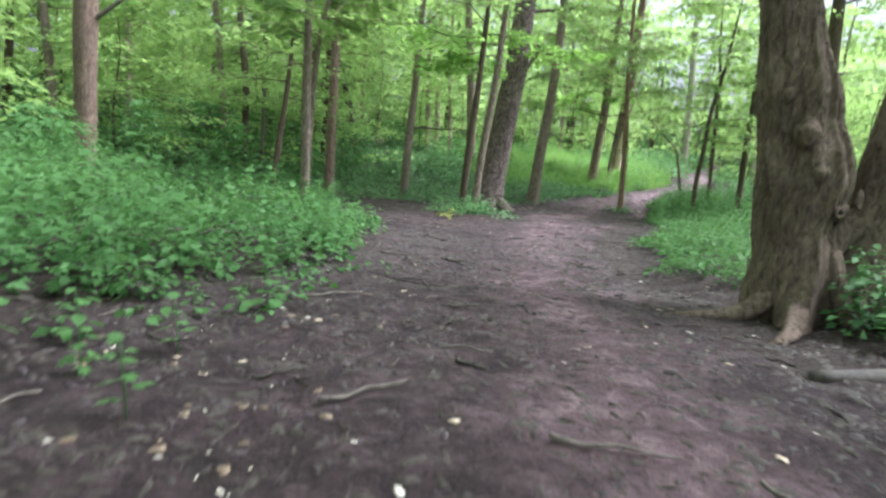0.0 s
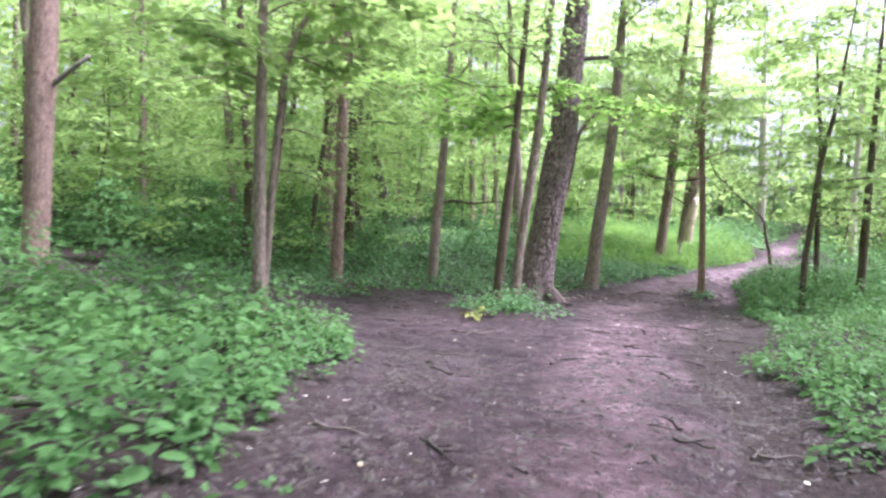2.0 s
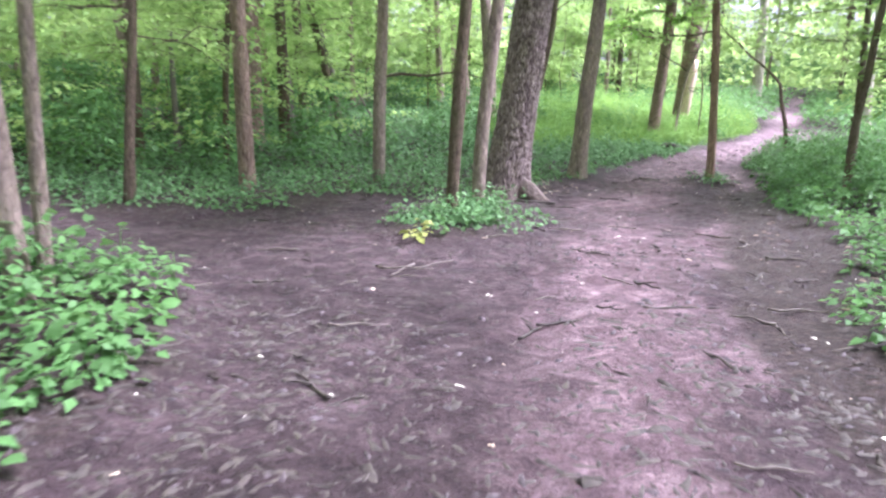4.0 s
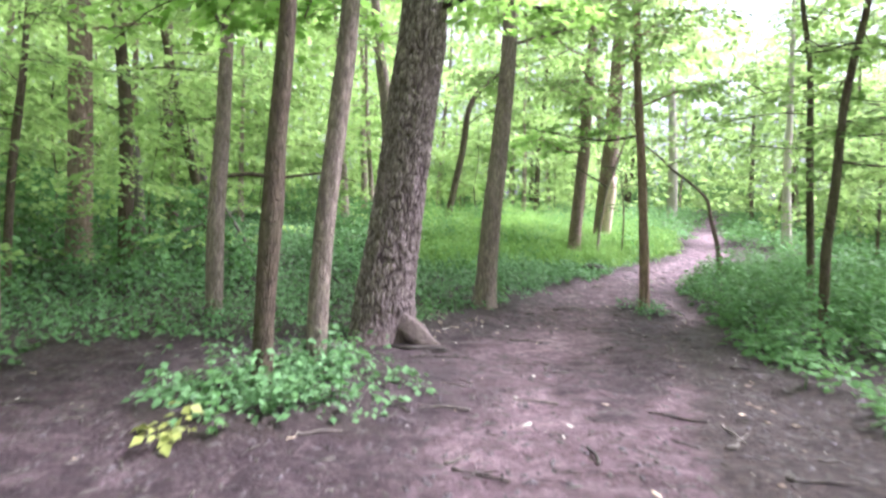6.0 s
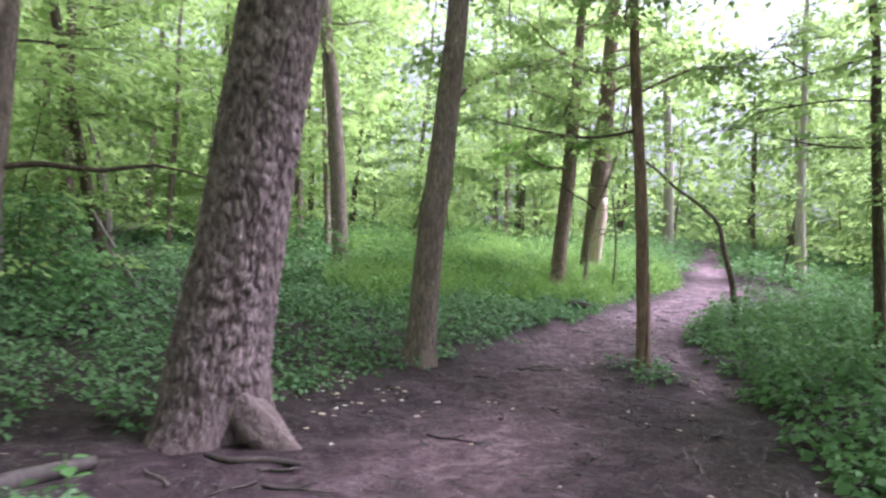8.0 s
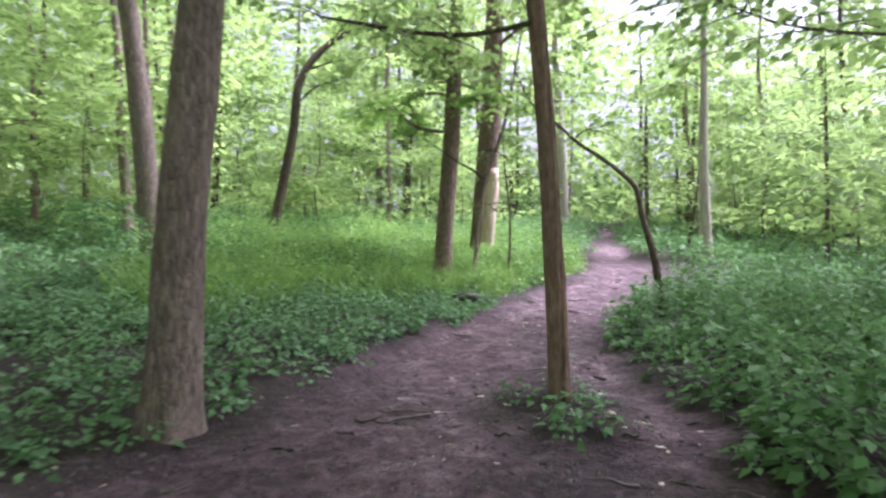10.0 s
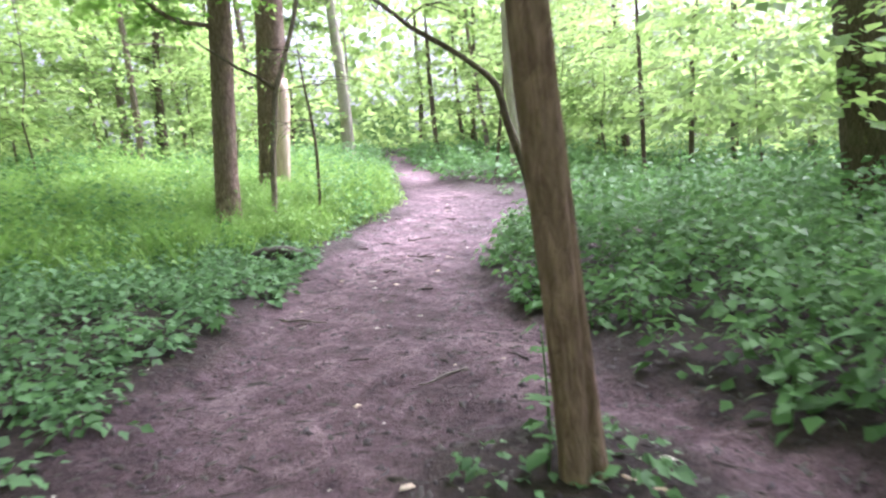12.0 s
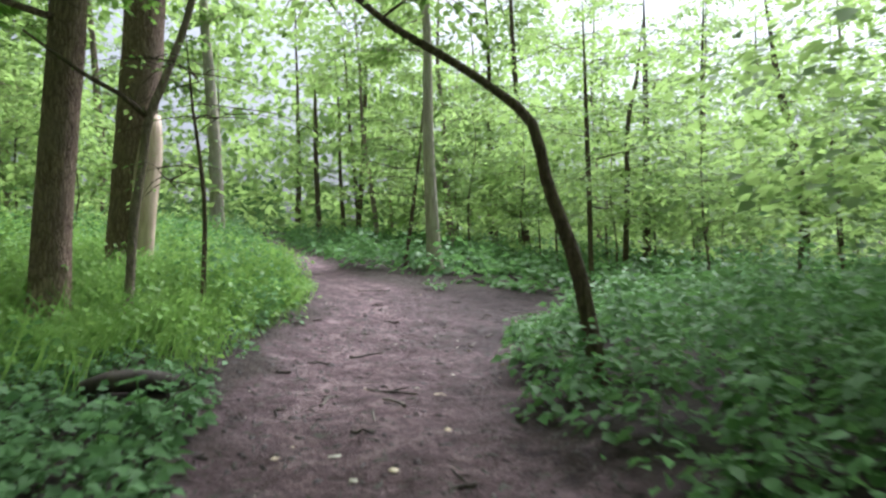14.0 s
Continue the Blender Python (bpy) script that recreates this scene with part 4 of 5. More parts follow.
stuff("low_herbs", [herb_bed(2.4, 8, 6, 16.5, 36, -0.05, 0.42, 12, 0.08, LEAF_FOLDED, lambda x, y: east(x, y) & edge_strip(x, y) & thick(x, y)),
                    herb_bed(5, 16, 4, 17, 18, 0.0, 0.55, 12, 0.12, LEAF_PLAIN, lambda x, y: east(x, y) & ~edge_strip(x, y))],
      LEAF_HERB, "leafy green herbs in low growth beside the path", "undergrowth")
stuff("ground_cover", [herb_bed(-7, 11, 13.4, 32, 34, -0.08, 0.27, 11, 0.075, LEAF_FOLDED, lambda x, y: ~east(x, y) & ~west(x, y) & edge_strip(x, y) & thick(x, y) & ~meadow(x, y)),
                       herb_bed(-12, 11, 13.4, 38, 20, 0.0, 0.42, 11, 0.115, LEAF_PLAIN, lambda x, y: ~east(x, y) & ~west(x, y) & ~edge_strip(x, y) & ~meadow(x, y))],
      LEAF_DARK, "low green leafy cover under the trees", "undergrowth")
stuff("dark_herbs", [herb_bed(0, 9, 20, 31, 26, -0.05, 0.46, 14, 0.085, LEAF_FOLDED, lambda x, y: ~east(x, y) & (y > 22.5 + 0.2 * (4 - x)) & (~meadow(x, y) | ((lattice(x, y, 0.9, 66) > 0.25) & (y < 30))))], LEAF_DARK, "shin-high dark green herbs beside the path", "undergrowth")
stuff("far_herbs", [herb_bed(-32, -9, 0, 48, 5, 0, 0.75, 7, 0.21, LEAF_PLAIN, tuft=0.3), herb_bed(-9, 14, 36, 55, 6, 0, 0.8, 7, 0.22, LEAF_PLAIN, tuft=0.3),
                    herb_bed(14, 48, 4, 56, 7, 0, 0.75, 7, 0.21, LEAF_PLAIN, tuft=0.3)],
      LEAF_HERB, "green undergrowth spreading through the wood", "undergrowth")
stuff("rear_herbs", [herb_bed(-22, -2.6, -14, 2, 7, 0, 0.6, 10, 0.18, LEAF_PLAIN, tuft=0.3), herb_bed(3.2, 24, -14, 6, 7, 0, 0.6, 10, 0.18, LEAF_PLAIN, tuft=0.3)], LEAF_HERB, "green undergrowth behind the clearing", "undergrowth")


def grass(x0, x1, y0, y1, per_m2, keep, height):
    x, y = scatter(x0, x1, y0, y1, per_m2, 0.0, keep)
    n = len(x)
    a = rng.random(n) * 2 * np.pi
    along = np.stack([np.cos(a) * 0.5, np.sin(a) * 0.5, np.ones(n)], 1)
    up = np.stack([np.cos(a + 2), np.sin(a + 2), 0.3 * np.ones(n)], 1)
    d = -trodden_depth(x, y)
    s = height * (0.5 + 0.8 * rng.random(n)) * np.clip(0.3 + d, 0.3, 1) * (1 + 0.6 * lattice(x, y, 1.1, 63) + 0.3 * lattice(x, y, 0.4, 64))
    s = np.minimum(s, 0.8) * stunted(x, y)
    return leaves(BLADE, np.stack([x, y, ground_z(x, y)], 1), along, up, s)


stuff("meadow_grass", [grass(0, 11, 24, 38, 400, meadow, 0.68)], LEAF_GRASS, "bright yellow-green grass in a forest clearing", "grass")
stuff("meadow_weeds", [herb_bed(0, 11, 24, 38, 34, 0, 0.95, 13, 0.08, LEAF_FOLDED, meadow)], LEAF_GRASS, "soft yellow-green weeds in a forest clearing", "undergrowth")
stuff("meadow_herbs", [herb_bed(0, 11, 24, 38, 22, 0, 0.95, 14, 0.09, LEAF_FOLDED, lambda x, y: meadow(x, y) & (lattice(x, y, 1.4, 65) > -0.1))], LEAF_HERB, "green herbs growing through the clearing's grass", "undergrowth")

# ---- far foliage that closes the wood ----


def far_foliage(count, r0, r1, z0, z1, size, seed):
    r = np.random.default_rng(seed)
    a = r.uniform(radians(-35), radians(215), count)
    d = r.uniform(r0, r1, count)
    z = z0 + (z1 - z0) * r.random(count)
    x, y = 4 + d * np.cos(a), 16 + d * np.sin(a)
    gap = lattice(a * 40, z, 2.2, seed) + 0.6 * lattice(a * 40, z, 0.9, seed + 1) + 0.9 * (0.35 - z / z1) + 0.4 * np.clip((a - 1.55) * 2.5, 0, 1) - 0.9 * np.exp(-((a - 0.5) / 0.4) ** 2) * np.clip(z / z1 * 2.5 - 0.5, 0, 1)
    ok = gap > 0.0
    x, y, z, a, n = x[ok], y[ok], z[ok], a[ok], int(ok.sum())
    at = np.stack([x, y, land(x, y).clip(0, 4) + z], 1)
    along = np.stack([r.normal(0, 1, n), r.normal(0, 1, n), r.normal(-0.3, 0.4, n)], 1)
    up = np.stack([r.normal(0, 0.6, n), r.normal(0, 0.6, n), np.ones(n)], 1)
    return leaves(LEAF_PLAIN, at, along, up, size * (0.6 + 0.8 * r.random(n)))


stuff("far_woods", [far_foliage(100000, 34, 50, 0, 22, 0.45, 71), far_foliage(110000, 50, 74, 0, 33, 0.85, 72)], LEAF_CANOPY, "hazy green foliage deep in the wood", "woods")


def layered_foliage(count, per, x0, x1, y0, y1, z0, z1, leaf, reach, seed, clear, near=False):
    """Flat leafy layers of shrubs and young trees, one disc of leaves after another."""
    r = np.random.default_rng(seed)
    x, y = r.uniform(x0, x1, count), r.uniform(y0, y1, count)
    z = z0 + (z1 - z0) * r.random(count) ** 1.3
    walls = np.zeros(count, bool) if near else (np.hypot(x - 4, y - 27) < 6.5) | ((x > 1) & (x < 14) & (y > 20) & (y < 36)) | ((x > -4) & (x < 7) & (y < 26))
    ok = (trodden_depth(x, y) < -clear) & ~walls & (lattice(x, y, 3.0, seed) + 0.5 * lattice(x + z, y, 1.2, seed + 1) > -0.35)
    x, y, z = x[ok], y[ok], z[ok]
    k = np.repeat(np.arange(len(x)), per)
    n = len(k)
    a, d = r.random(n) * 2 * np.pi, reach * np.sqrt(r.random(n))
    tilt = r.normal(0, 0.12, (len(x), 2))
    at = np.stack([x[k] + d * np.cos(a), y[k] + d * np.sin(a), z[k] + land(x, y)[k] + d * (tilt[k, 0] * np.cos(a) + tilt[k, 1] * np.sin(a)) - 0.12 * d * d + r.normal(0, 0.05, n)], 1)
    along = np.stack([np.cos(a), np.sin(a), r.normal(-0.3, 0.25, n)], 1)
    up = np.stack([r.normal(0, 0.35, n), r.normal(0, 0.35, n), np.ones(n)], 1)
    return leaves(LEAF_PLAIN, at, along, up, leaf * (0.6 + 0.8 * r.random(n)))


stuff("hanging_boughs", [layered_foliage(110, 60, -13, -2.2, 15, 24, 0.8, 3.4, 0.12, 0.75, 85, 1.3, True),
                         layered_foliage(260, 75, 9.8, 20, 20, 33, 1.5, 5.0, 0.14, 1.0, 87, 1.8, True)],
      LEAF_CANOPY, "flat boughs of large green leaves spread under the trees", "foliage")
stuff("high_boughs", [layered_foliage(520, 40, -2, 24, 37, 52, 6, 14, 0.24, 1.25, 89, 2.0, True)], LEAF_CANOPY, "leafy boughs high in the trees beyond the clearing", "foliage")
stuff("understorey_foliage", [layered_foliage(4200, 26, -30, 46, 6, 60, 0.5, 6.5, 0.19, 0.85, 81, 4.5), layered_foliage(2600, 30, -16, 34, 8, 46, 0.4, 4.5, 0.14, 0.7, 83, 4.0)],
      LEAF_CANOPY, "flat layers of green understorey foliage", "foliage")


def shrub_foliage(spots, seed):
    """Leafy shrubs: a rounded, uneven heap of flat leaf layers each."""
    r = np.random.default_rng(seed)
    out = []
    for x, y, wide, high in spots:
        n = int(520 * wide * high)
        a, q, z = r.random(n) * 2 * np.pi, np.sqrt(r.random(n)), r.random(n) ** 0.8
        d = wide * q * np.sqrt(np.clip(1.08 - z * z, 0.05, 1)) * (0.8 + 0.3 * np.sin(3 * a + x))
        z = np.round(z * high / 0.22) * 0.22 + r.normal(0, 0.05, n) + 0.12
        px, py = x + d * np.cos(a), y + d * np.sin(a)
        along = np.stack([np.cos(a), np.sin(a), r.normal(-0.35, 0.25, n)], 1)
        up = np.stack([r.normal(0, 0.4, n), r.normal(0, 0.4, n), np.ones(n)], 1)
        out.append(leaves(LEAF_FOLDED, np.stack([px, py, land(px, py) + z], 1), along, up, 0.11 * (0.6 + 0.8 * r.random(n))))
    return out


stuff("shrubs", shrub_foliage([(-5.5, 16.6, 1.0, 1.3), (-4.0, 17.6, 0.9, 1.0), (-6.8, 18.2, 1.2, 1.8), (-3.1, 20.2, 0.9, 1.1), (-5.0, 20.6, 1.1, 1.7), (-7.5, 15.6, 1.1, 1.5), (-1.9, 21.6, 0.8, 0.9),
                               (-8.0, 12.6, 1.3, 1.2), (-6.6, 10.6, 1.2, 1.0), (-9.0, 9.5, 1.4, 1.5), (-6.5, 22.5, 1.2, 2.0), (-3.5, 23.5, 1.2, 1.6), (-0.6, 24.5, 1.0, 1.0), (0.3, 27.0, 1.1, 1.3)], 96),
      LEAF_HERB, "leafy green shrubs standing under the trees", "shrub")


def high_canopy(count, seed):
    """The closed roof of leaves high over the path, mostly unseen, shaped to shade the floor; it opens over the grassy
    clearing and thins over the wide clay.
    """
    r = np.random.default_rng(seed)
    x, y, z = r.uniform(-18, 16, count), r.uniform(-18, 48, count), r.uniform(11.5, 15.5, count)
    open_sky = np.exp(-((x - 4.5) ** 2 / 30 + (y - 32.5) ** 2 / 26)) + 0.75 * np.exp(-((x - 2) ** 2 / 18 + (y - 12) ** 2 / 16))
    ok = (lattice(x, y, 2.6, seed) + 0.6 * lattice(x, y, 1.1, seed + 1) > -0.55) & ((x > -4) | (r.random(count) < 0.75)) & (r.random(count) > open_sky) & ((x < 12) | (y < 25)) & ((y < 30) | (x < 2))
    x, y, z = x[ok], y[ok], z[ok]
    n = len(x)
    along = np.stack([r.normal(0, 1, n), r.normal(0, 1, n), r.normal(-0.3, 0.3, n)], 1)
    up = np.stack([r.normal(0, 0.4, n), r.normal(0, 0.4, n), np.ones(n)], 1)
    return leaves(LEAF_PLAIN, np.stack([x, y, z], 1), along, up, 0.3 * (0.7 + 0.6 * r.random(n)))


def shade_patch(count, x0, x1, y0, y1, seed):
    """A denser stretch of that roof, added out of view to darken the ground."""
    r = np.random.default_rng(seed)
    x, y, z = r.uniform(x0, x1, count), r.uniform(y0, y1, count), r.uniform(12, 16, count)
    along = np.stack([r.normal(0, 1, count), r.normal(0, 1, count), r.normal(-0.3, 0.3, count)], 1)
    up = np.stack([r.normal(0, 0.4, count), r.normal(0, 0.4, count), np.ones(count)], 1)
    return leaves(LEAF_PLAIN, np.stack([x, y, z], 1), along, up, 0.3 * (0.7 + 0.6 * r.random(count)))


stuff("high_canopy", [high_canopy(62000, 95), shade_patch(7000, 0, 17, 19.5, 28.5, 101), shade_patch(2200, 3, 13, -3, 5, 102)], LEAF_CANOPY, "closed green leaf canopy high overhead, thickened out of view for shade", "canopy")


def far_ridge():
    """A wooded rise far behind the trees that closes the view at eye level."""
    a = np.linspace(0, 2 * np.pi, 721)
    top = 9 + 3.0 * lattice(a * 80, a * 0, 3.0, 97) + 1.5 * lattice(a * 80, a * 0, 0.9, 98)
    rings = [(78, 0 * a - 1), (79, 0.5 * top), (80, top)]
    v = np.concatenate([np.stack([4 + d * np.cos(a), 16 + d * np.sin(a), z], 1) for d, z in rings])
    i = np.arange(720)
    f = np.concatenate([np.stack([i + k * 721, i + 1 + k * 721, i + 1 + (k + 1) * 721, i + (k + 1) * 721], 1) for k in (0, 1)])
    tagged(new("backdrop", raw_mesh("backdrop", v, f, FAR_GREEN)), "distant wooded rise closing the view", "backdrop", kind="structure")


far_ridge()

# ---- small things on the trodden ground ----


def on_soil(n, seed, x0=-2.2, x1=12, y0=0.6, y1=31, inside=0.15):
    r = np.random.default_rng(seed)
    pts = []
    while len(pts) < n:
        x, y = r.uniform(x0, x1), r.uniform(y0, y1)
        if trodden_depth(np.array([x]), np.array([y]))[0] > inside:
            pts.append((x, y))
    return r, pts


def stick_mesh(k, mat, length, thick):
    r = np.random.default_rng(300 + k)
    rows = [(length * (s - 0.5), r.normal(0, 0.028) * length, thick * 0.8 + abs(r.normal(0, 0.01)), thick * (1.1 - 0.6 * s)) for s in np.linspace(0, 1, 5)]
    parts = [tube(rows, 6, 0.08, 0.15, seed=k)]
    if k % 2 == 0:
        c = np.array(rows[2])
        parts.append(tube([tuple(c), (c[0] + 0.12 * length, c[1] + 0.14 * length, c[2] + 0.01, thick * 0.5), (c[0] + 0.2 * length, c[1] + 0.26 * length, c[2] + 0.01, thick * 0.25)], 5, 0.08, 0.1, seed=k))
    return raw_mesh("stick", *merged(parts), mat, True)


STICKS = [stick_mesh(k, (DARK_WOOD, DEAD_WOOD, DARK_WOOD, DEAD_WOOD, DARK_WOOD, DARK_WOOD)[k], (0.3, 0.36, 0.2, 0.2, 0.14, 0.1)[k], (0.009, 0.008, 0.008, 0.007, 0.009, 0.007)[k]) for k in range(6)]
r, pts = on_soil(290, 401)
for k, (x, y) in enumerate(pts):
    ob = new("stick", STICKS[k % 6])
    s = r.uniform(0.5, 1.5)
    ob.matrix_basis = pose(x, y, gz(x, y) - 0.004, 0, 0, r.uniform(0, 360)) @ Matrix.Diagonal((s, s, s, 1))
    tagged(ob, "pale weathered stick lying on the clay" if k % 6 in (1, 3) else "dark damp stick lying on the clay", "stick", "sticks on the path")
for x, y, turn, kind in ((-1.26, 4.7, 72, 1), (-0.86, 5.0, 42, 1), (-0.35, 5.9, -30, 0), (0.2, 5.0, 12, 2), (-1.5, 3.5, -35, 0), (-0.5, 7.35, -20, 1), (2.1, 11.05, 8, 0), (0.9, 13.6, 15, 3), (4.9, 13.6, -40, 1), (1.9, 16.4, -12, 0), (5.6, 18.2, 30, 3)):
    ob = new("stick", STICKS[kind])
    ob.matrix_basis = pose(x, y, gz(x, y), 0, 0, turn) @ Matrix.Diagonal((1.4, 1.4, 1.2, 1))
    tagged(ob, "long forked stick lying on the clay", "stick", "sticks on the path")


def fallen_leaf_mesh(k, mat):
    r = np.random.default_rng(500 + k)
    n = 9
    rim = [(0.5 * math.cos(a) * (1 + 0.25 * r.normal()), 0.36 * math.sin(a) * (1 + 0.25 * r.normal()), 0.06 + 0.1 * abs(math.sin(a * 1.5 + k))) for a in np.linspace(0, 2 * np.pi, n, endpoint=False)]
    top = [(0, 0, 0.05)] + rim
    low = [(x, y, z - 0.02) for x, y, z in top]
    v = np.array(top + low)
    f = [(0, 1 + i, 1 + (i + 1) % n) for i in range(n)]
    f += [(n + 1, n + 2 + (i + 1) % n, n + 2 + i) for i in range(n)]
    f += [(1 + i, n + 2 + i, n + 2 + (i + 1) % n) for i in range(n)] + [(1 + i, n + 2 + (i + 1) % n, 1 + (i + 1) % n) for i in range(n)]
    return raw_mesh("fallen_leaf", v * 0.09, np.array(f), mat)


FALLEN = [fallen_leaf_mesh(k, PALE_LEAF if k % 3 == 0 else DRY_LEAF) for k in range(6)]
r, pts = on_soil(150, 402, inside=0.05)
litter = [(2.0 + r.normal(0, 0.4), 19.1 + r.normal(0, 0.45)) for _ in range(36)] + [(5.6 + r.normal(0, 0.35), 20.1 + r.normal(0, 0.35)) for _ in range(16)]
for k, (x, y) in enumerate(pts + litter + [(2.61, 18.33), (1.0, 1.75), (0.75, 1.55), (1.5, 2.6), (0.15, 1.9)]):
    ob = new("fallen_leaf", FALLEN[k % 6])
    s = r.uniform(0.25, 0.8) if k < 150 else r.uniform(0.4, 1.0)
    ob.matrix_basis = pose(x, y, gz(x, y) - 0.002, r.uniform(-8, 8), r.uniform(-8, 8), r.uniform(0, 360)) @ Matrix.Diagonal((s, s, s, 1))
    tagged(ob, "curled bleached leaf lying on the clay" if k % 3 == 0 else "curled dry brown leaf lying on the clay", "fallen leaf", "fallen leaves on the path")


DAMP = [fallen_leaf_mesh(10 + k, BROWN_LEAF) for k in range(4)]
for k in range(110):
    x, y = (r.uniform(-2.8, -0.2), r.uniform(1.5, 6.4)) if k < 70 else (np.interp(k, [70, 110], [3.0, 4.6]) + r.normal(0, 0.25), np.interp(k, [70, 110], [8, 16]) + r.normal(0, 0.3))
    ob = new("fallen_leaf", DAMP[k % 4])
    z = r.uniform(0.4, 0.9)
    ob.matrix_basis = pose(x, y, gz(x, y) - 0.002, r.uniform(-8, 8), r.uniform(-8, 8), r.uniform(0, 360)) @ Matrix.Diagonal((z, z, z, 1))
    tagged(ob, "damp brown leaf lying on dark mould", "fallen leaf", "damp leaves beside the path")


def crumbs(count, seed, low, high, flat, long=1.3, x1=12, y1=31):
    """Clods and bark chips strewn over the clay, thicker towards the sides of the path."""
    r = np.random.default_rng(seed)
    x, y = r.uniform(-4, x1, count * 3), r.uniform(0.3, y1, count * 3)
    d = trodden_depth(x, y)
    ok = (d > -0.25) & (r.random(count * 3) < np.clip(1.15 - d * 0.35, 0.35, 1)) & (lattice(x, y, 0.9, seed) > -0.5)
    x, y = x[ok][:count], y[ok][:count]
    n = len(x)
    a, s = r.random(n) * np.pi, low + (high - low) * r.random(n) ** 2.5
    body = np.array([(-1, -0.3, 0), (-0.2, -0.55, 0), (0.9, -0.25, 0), (0.7, 0.4, 0), (-0.6, 0.5, 0), (-0.3, 0, 1), (0.35, 0.05, 0.85)], float)
    tri = np.array([(0, 1, 5), (1, 6, 5), (1, 2, 6), (2, 3, 6), (3, 5, 6), (3, 4, 5), (4, 0, 5)])
    wob = 1 + 0.3 * r.normal(0, 1, (n, 7, 1))
    p = body[None] * wob * (s[:, None, None] * np.array([long, 1.0, flat]))
    c, q = np.cos(a)[:, None], np.sin(a)[:, None]
    v = np.stack([p[..., 0] * c - p[..., 1] * q + x[:, None], p[..., 0] * q + p[..., 1] * c + y[:, None], p[..., 2] + ground_z(x, y)[:, None] - 0.002], -1)
    return v.reshape(-1, 3), (tri[None] + (np.arange(n) * 7)[:, None, None]).reshape(-1, 3)


stuff("clay_clods", [crumbs(20000, 91, 0.005, 0.032, 0.6)], SOIL_CLOD, "crumbly dark clods strewn over the clay", "soil")
stuff("bark_chips", [crumbs(9000, 92, 0.005, 0.03, 0.4, 2.2), crumbs(9000, 99, 0.01, 0.036, 0.4, 1.7), crumbs(5000, 94, 0.004, 0.014, 0.9, 6.0), crumbs(9000, 111, 0.01, 0.04, 0.5, 1.8, 4, 11)], DARK_WOOD, "dark bark chips strewn over the clay", "litter")
stuff("pale_litter", [crumbs(900, 93, 0.004, 0.022, 0.3), crumbs(160, 112, 0.006, 0.022, 0.3, 1.3, 0, 7)], PALE_LEAF, "pale scraps of leaf strewn over the clay", "litter")

# Roots that break the surface round the two old trees.
for k, (label, mat, rows) in enumerate((
        ("loose dark bark lying beside the leaning tree", DARK_WOOD, [(1.2, 16.98, 0.03, 0.015), (1.4, 16.86, 0.03, 0.022), (1.6, 16.92, 0.02, 0.026), (1.85, 16.86, 0.02, 0.015)]),
        ("mossy dark fallen branch half hidden in ground cover", DARK_WOOD, [(5.95, 26.95, 0.31, 0.04), (6.15, 26.8, 0.37, 0.07), (6.4, 26.72, 0.35, 0.075), (6.62, 26.78, 0.31, 0.04)]),
        ("weathered pole leaning in the undergrowth", DEAD_WOOD, [(-1.9, 23.6, 0.35, 0.035), (-2.3, 23.5, 1.1, 0.032), (-2.7, 23.4, 1.8, 0.025)]),
        ("grey weathered log lying beside the big tree", LOG_WOOD, [(-0.05, 15.75, 0.05, 0.05), (0.2, 16.0, 0.06, 0.06), (0.4, 16.33, 0.06, 0.058), (0.6, 16.72, 0.04, 0.04)]),
        ("grey weathered log lying below the old tree", LOG_WOOD, [(2.42, 4.02, 0.04, 0.045), (2.7, 4.04, 0.05, 0.055), (3.0, 4.1, 0.05, 0.06), (3.4, 4.2, 0.05, 0.05)]),
        ("weathered branch lying in tall herbs", DEAD_WOOD, [(-3.0, 6.6, 0.12, 0.03), (-2.2, 6.9, 0.1, 0.028), (-1.5, 6.8, 0.07, 0.015)]))):
    z0 = gz(rows[0][0], rows[0][1])
    x0, y0 = rows[0][:2]
    v, f = tube([(x - x0, y - y0, z, rr) for x, y, z, rr in rows], 9, 0.1, 0.15, seed=k)
    name = "root" if "root" in label else "fallen_branch"
    ob = new(name, raw_mesh(name, v, f, mat, True))
    ob.location = (x0, y0, z0 - (0.3 if rows[0][2] > 0.3 else 0.02))
    tagged(ob, label, "root" if name == "root" else "branch")


# ---- single broad-leaved plants along the edges, each leaf its own part ----
def plant_template(k, lobed):
    r = np.random.default_rng(600 + k)
    root = new("broadleaf_plant")
    hgt = r.uniform(0.25, 0.5)
    v, f = tube([(0, 0, -0.03, 0.006), (0.02, 0.01, hgt * 0.5, 0.005), (0.03, 0.03, hgt, 0.003)], 5, 0.1)
    child("stem", raw_mesh("stem", v, f, LEAF_HERB, True), root)
    one = raw_mesh("leaf", LEAF_LOBED[0] if lobed else LEAF_BROAD[0], LEAF_LOBED[1] if lobed else LEAF_BROAD[1], LEAF_HERB, True)
    for i in range(9):
        ob = child("leaf", one, root)
        fr = 0.25 + 0.75 * i / 8
        a = i * 137.5 + r.uniform(-20, 20)
        s = r.uniform(0.085, 0.15) * (1.2 - 0.5 * fr)
        ob.matrix_basis = pose(0.03 * fr, 0.02 * fr, hgt * fr, 0, 0, a) @ pose(0, 0.03, 0, r.uniform(-35, 15), r.uniform(-15, 15), 0) @ Matrix.Diagonal((s, s, s, 1))
    return tagged(root, "broad-leaved green plant at the path edge" if not lobed else "maple seedling with lobed leaves at the path edge", "plant", "broad-leaved plants along the path")


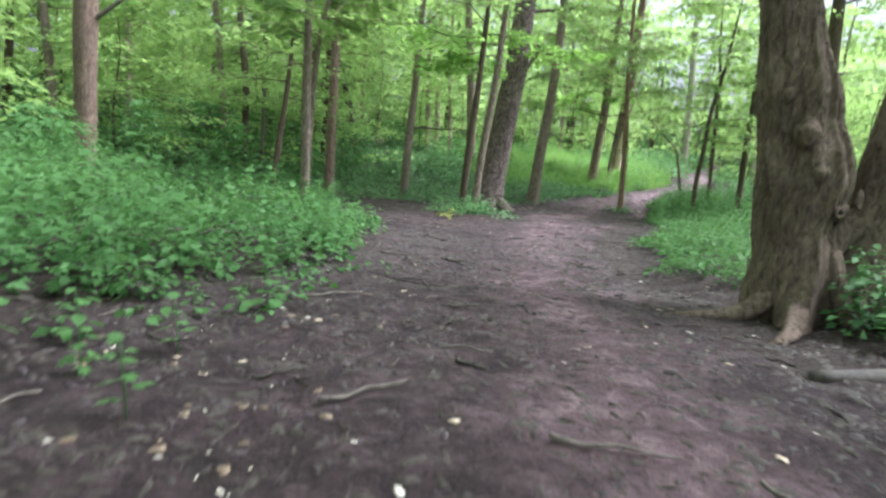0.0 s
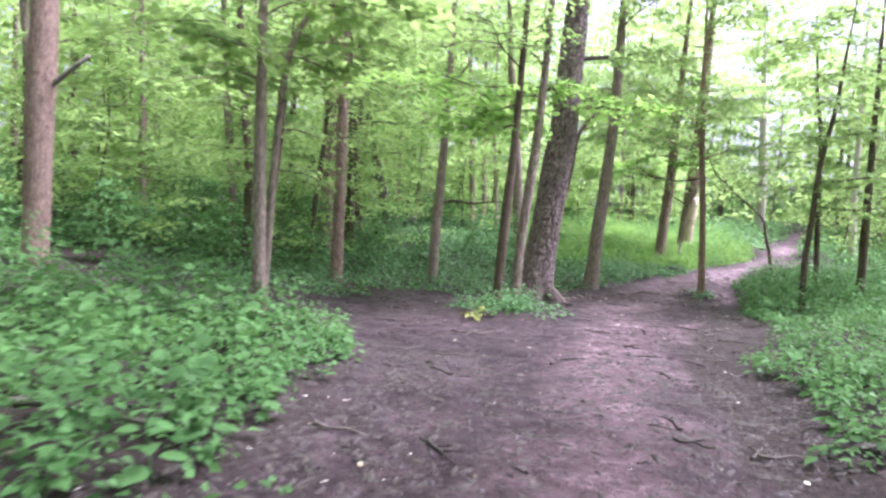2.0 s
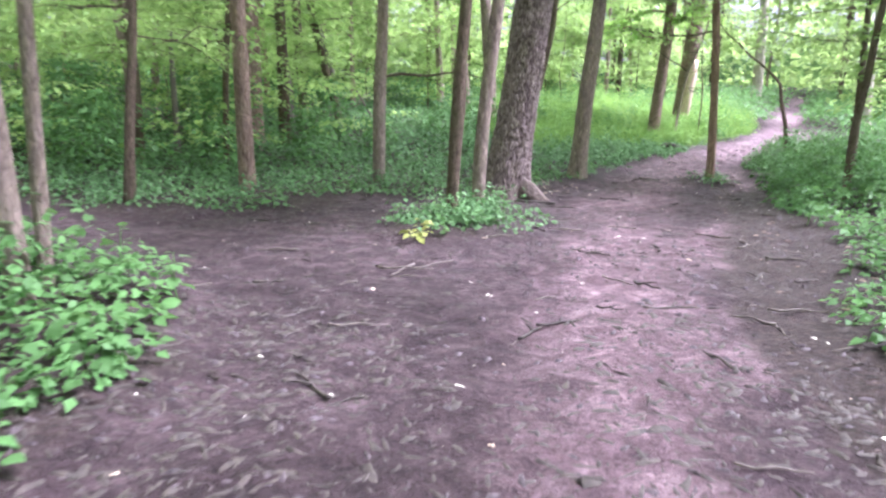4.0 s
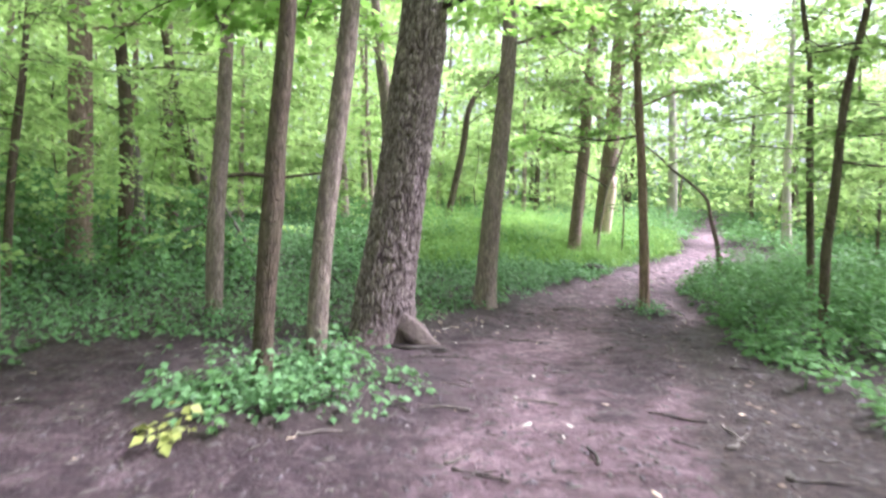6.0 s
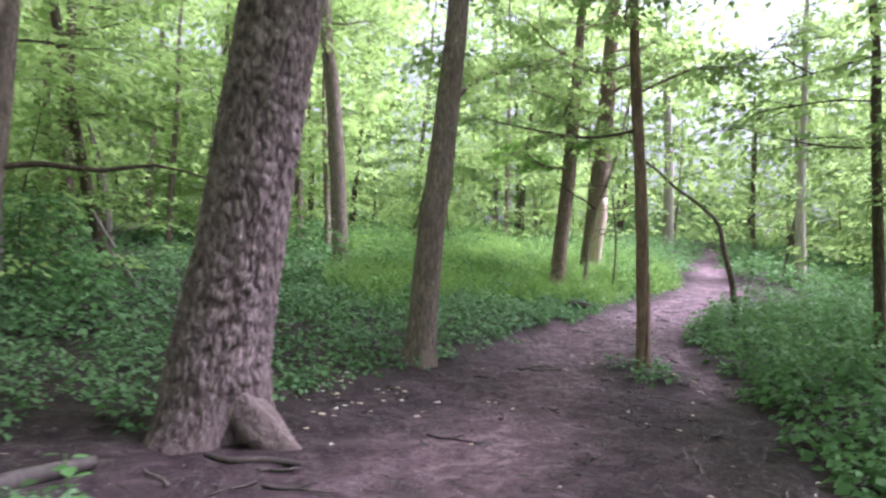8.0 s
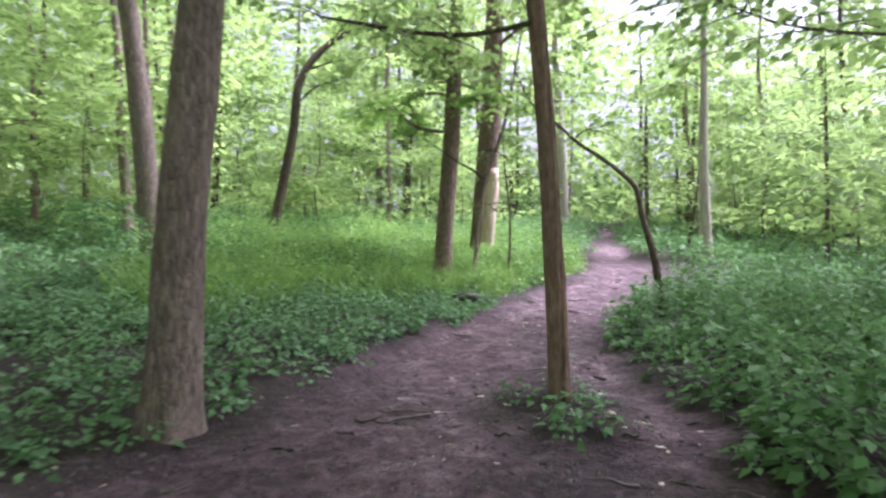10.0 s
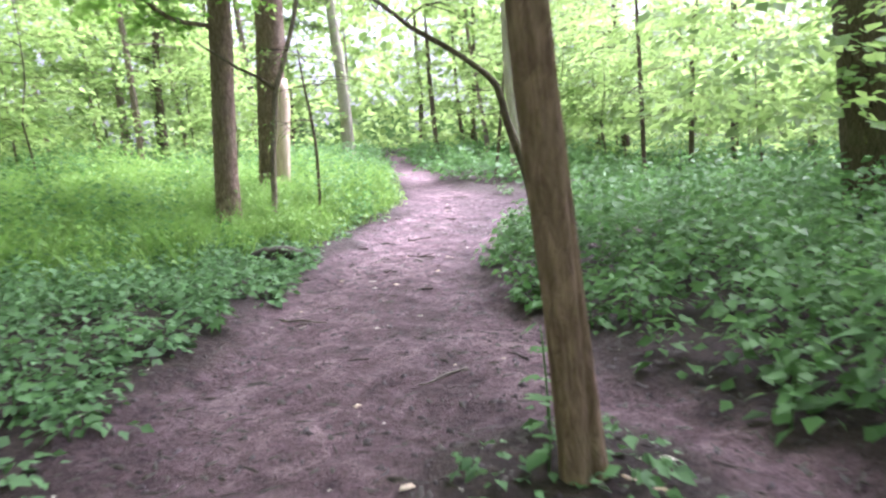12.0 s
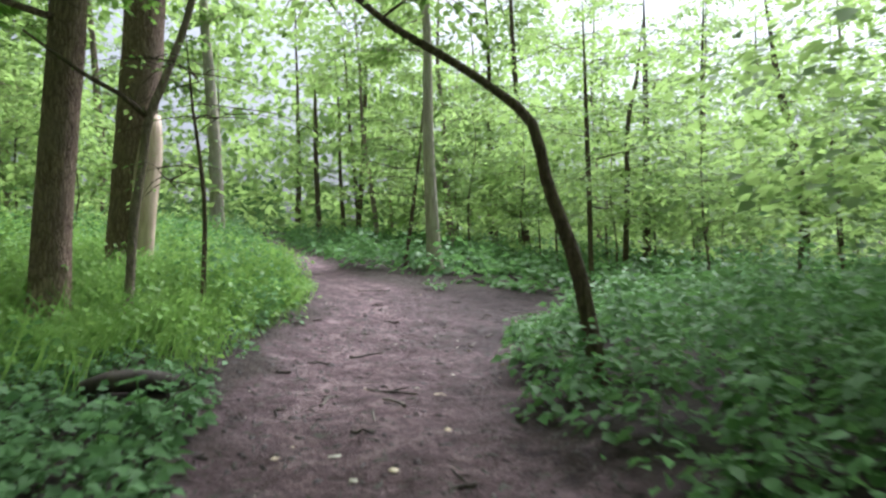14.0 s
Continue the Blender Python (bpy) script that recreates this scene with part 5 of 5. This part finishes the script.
PLANTS = [plant_template(k, k % 2 == 1) for k in range(4)]
r = np.random.default_rng(77)
spots = []
while len(spots) < 90:
    x, y = r.uniform(-3, 9), r.uniform(2.2, 26)
    d = trodden_depth(np.array([x]), np.array([y]))[0]
    if -0.35 < d < 0.12 and all((x - a) ** 2 + (y - b) ** 2 > 0.1 for a, b in spots):
        spots.append((x, y))
spots += [(r.uniform(-2.7, -1.0), r.uniform(2.2, 5.4)) for _ in range(12)]
spots += [(-2.0, 2.6), (-1.7, 3.0), (-2.3, 3.2), (-1.4, 3.4), (-2.6, 2.3)]
for k, (x, y) in enumerate(spots):
    s = r.uniform(0.6, 1.15)
    m = pose(x, y, gz(x, y), 0, 0, r.uniform(0, 360)) @ Matrix.Diagonal((s, s, s, 1))
    if k < 4:
        PLANTS[k].matrix_basis = m
    else:
        keep = PLANTS[k % 4].scale.copy()
        PLANTS[k % 4].scale = (1, 1, 1)
        copy_thing(PLANTS[k % 4], m)
        PLANTS[k % 4].scale = keep

# ---- dead brush deep in the western wood ----
r = np.random.default_rng(88)
for k in range(26):
    x, y = r.uniform(-9.5, -3.5), r.uniform(21.5, 26.5)
    a, length, rise = r.uniform(0, 2 * np.pi), r.uniform(1.2, 3.0), r.uniform(0.1, 1.3)
    rows = [(0, 0, 0.02, 0.035)] + [(length * q * math.cos(a) + r.normal(0, 0.06), length * q * math.sin(a) + r.normal(0, 0.06), rise * q + 0.1 * math.sin(3 * q), 0.035 * (1.1 - q)) for q in (0.35, 0.7, 1.0)]
    c = rows[2]
    fork = [c, (c[0] + 0.25 * math.cos(a + 0.8), c[1] + 0.25 * math.sin(a + 0.8), c[2] + 0.2, 0.01), (c[0] + 0.5 * math.cos(a + 0.9), c[1] + 0.5 * math.sin(a + 0.9), c[2] + 0.45, 0.004)]
    ob = new("fallen_branch", raw_mesh("fallen_branch", *merged([tube(rows, 6, 0.25, 0.15, seed=k), tube(fork, 5, 0.2, 0.1, seed=k)]), DEAD_WOOD, True))
    ob.location = (x, y, gz(x, y) - 0.02)
    tagged(ob, "bare grey dead branch in a tangle of brush", "branch", "dead brush in the wood")

# ---- plants at the feet of trees ----
r = np.random.default_rng(89)


def foot_plants(name, label, spots, height, leaf, mat):
    x, y = np.array([p[0] for p in spots]), np.array([p[1] for p in spots])
    stuff(name, [herb_leaves(x, y, ground_z(x, y), height * r.uniform(0.5, 1.15, len(x)), 14, leaf, LEAF_FOLDED, tuft=0.1)], mat, label, "plant")


foot_plants("ivy", "dark leafy growth at the foot of the old tree", [(r.uniform(3.35, 4.5), r.uniform(5.0, 5.5)) for _ in range(60)], 0.65, 0.085, LEAF_DARK)
foot_plants("stem_herbs", "green herbs climbing round the twin stems", [(0.62 + r.normal(0, 0.2), 15.1 + r.normal(0, 0.16)) for _ in range(34)] + [(0.3 + r.normal(0, 0.22), 14.4 + r.normal(0, 0.2)) for _ in range(16)] + [(0.3 + r.normal(0, 0.36), 14.05 + r.normal(0, 0.26)) for _ in range(30)], 0.36, 0.075, LEAF_DARK)
foot_plants("yellowed_plant", "low plant with yellowing leaves at the path edge", [(0.03 + r.normal(0, 0.07), 13.5 + r.normal(0, 0.07)) for _ in range(4)], 0.13, 0.09, LEAF_YELLOW)
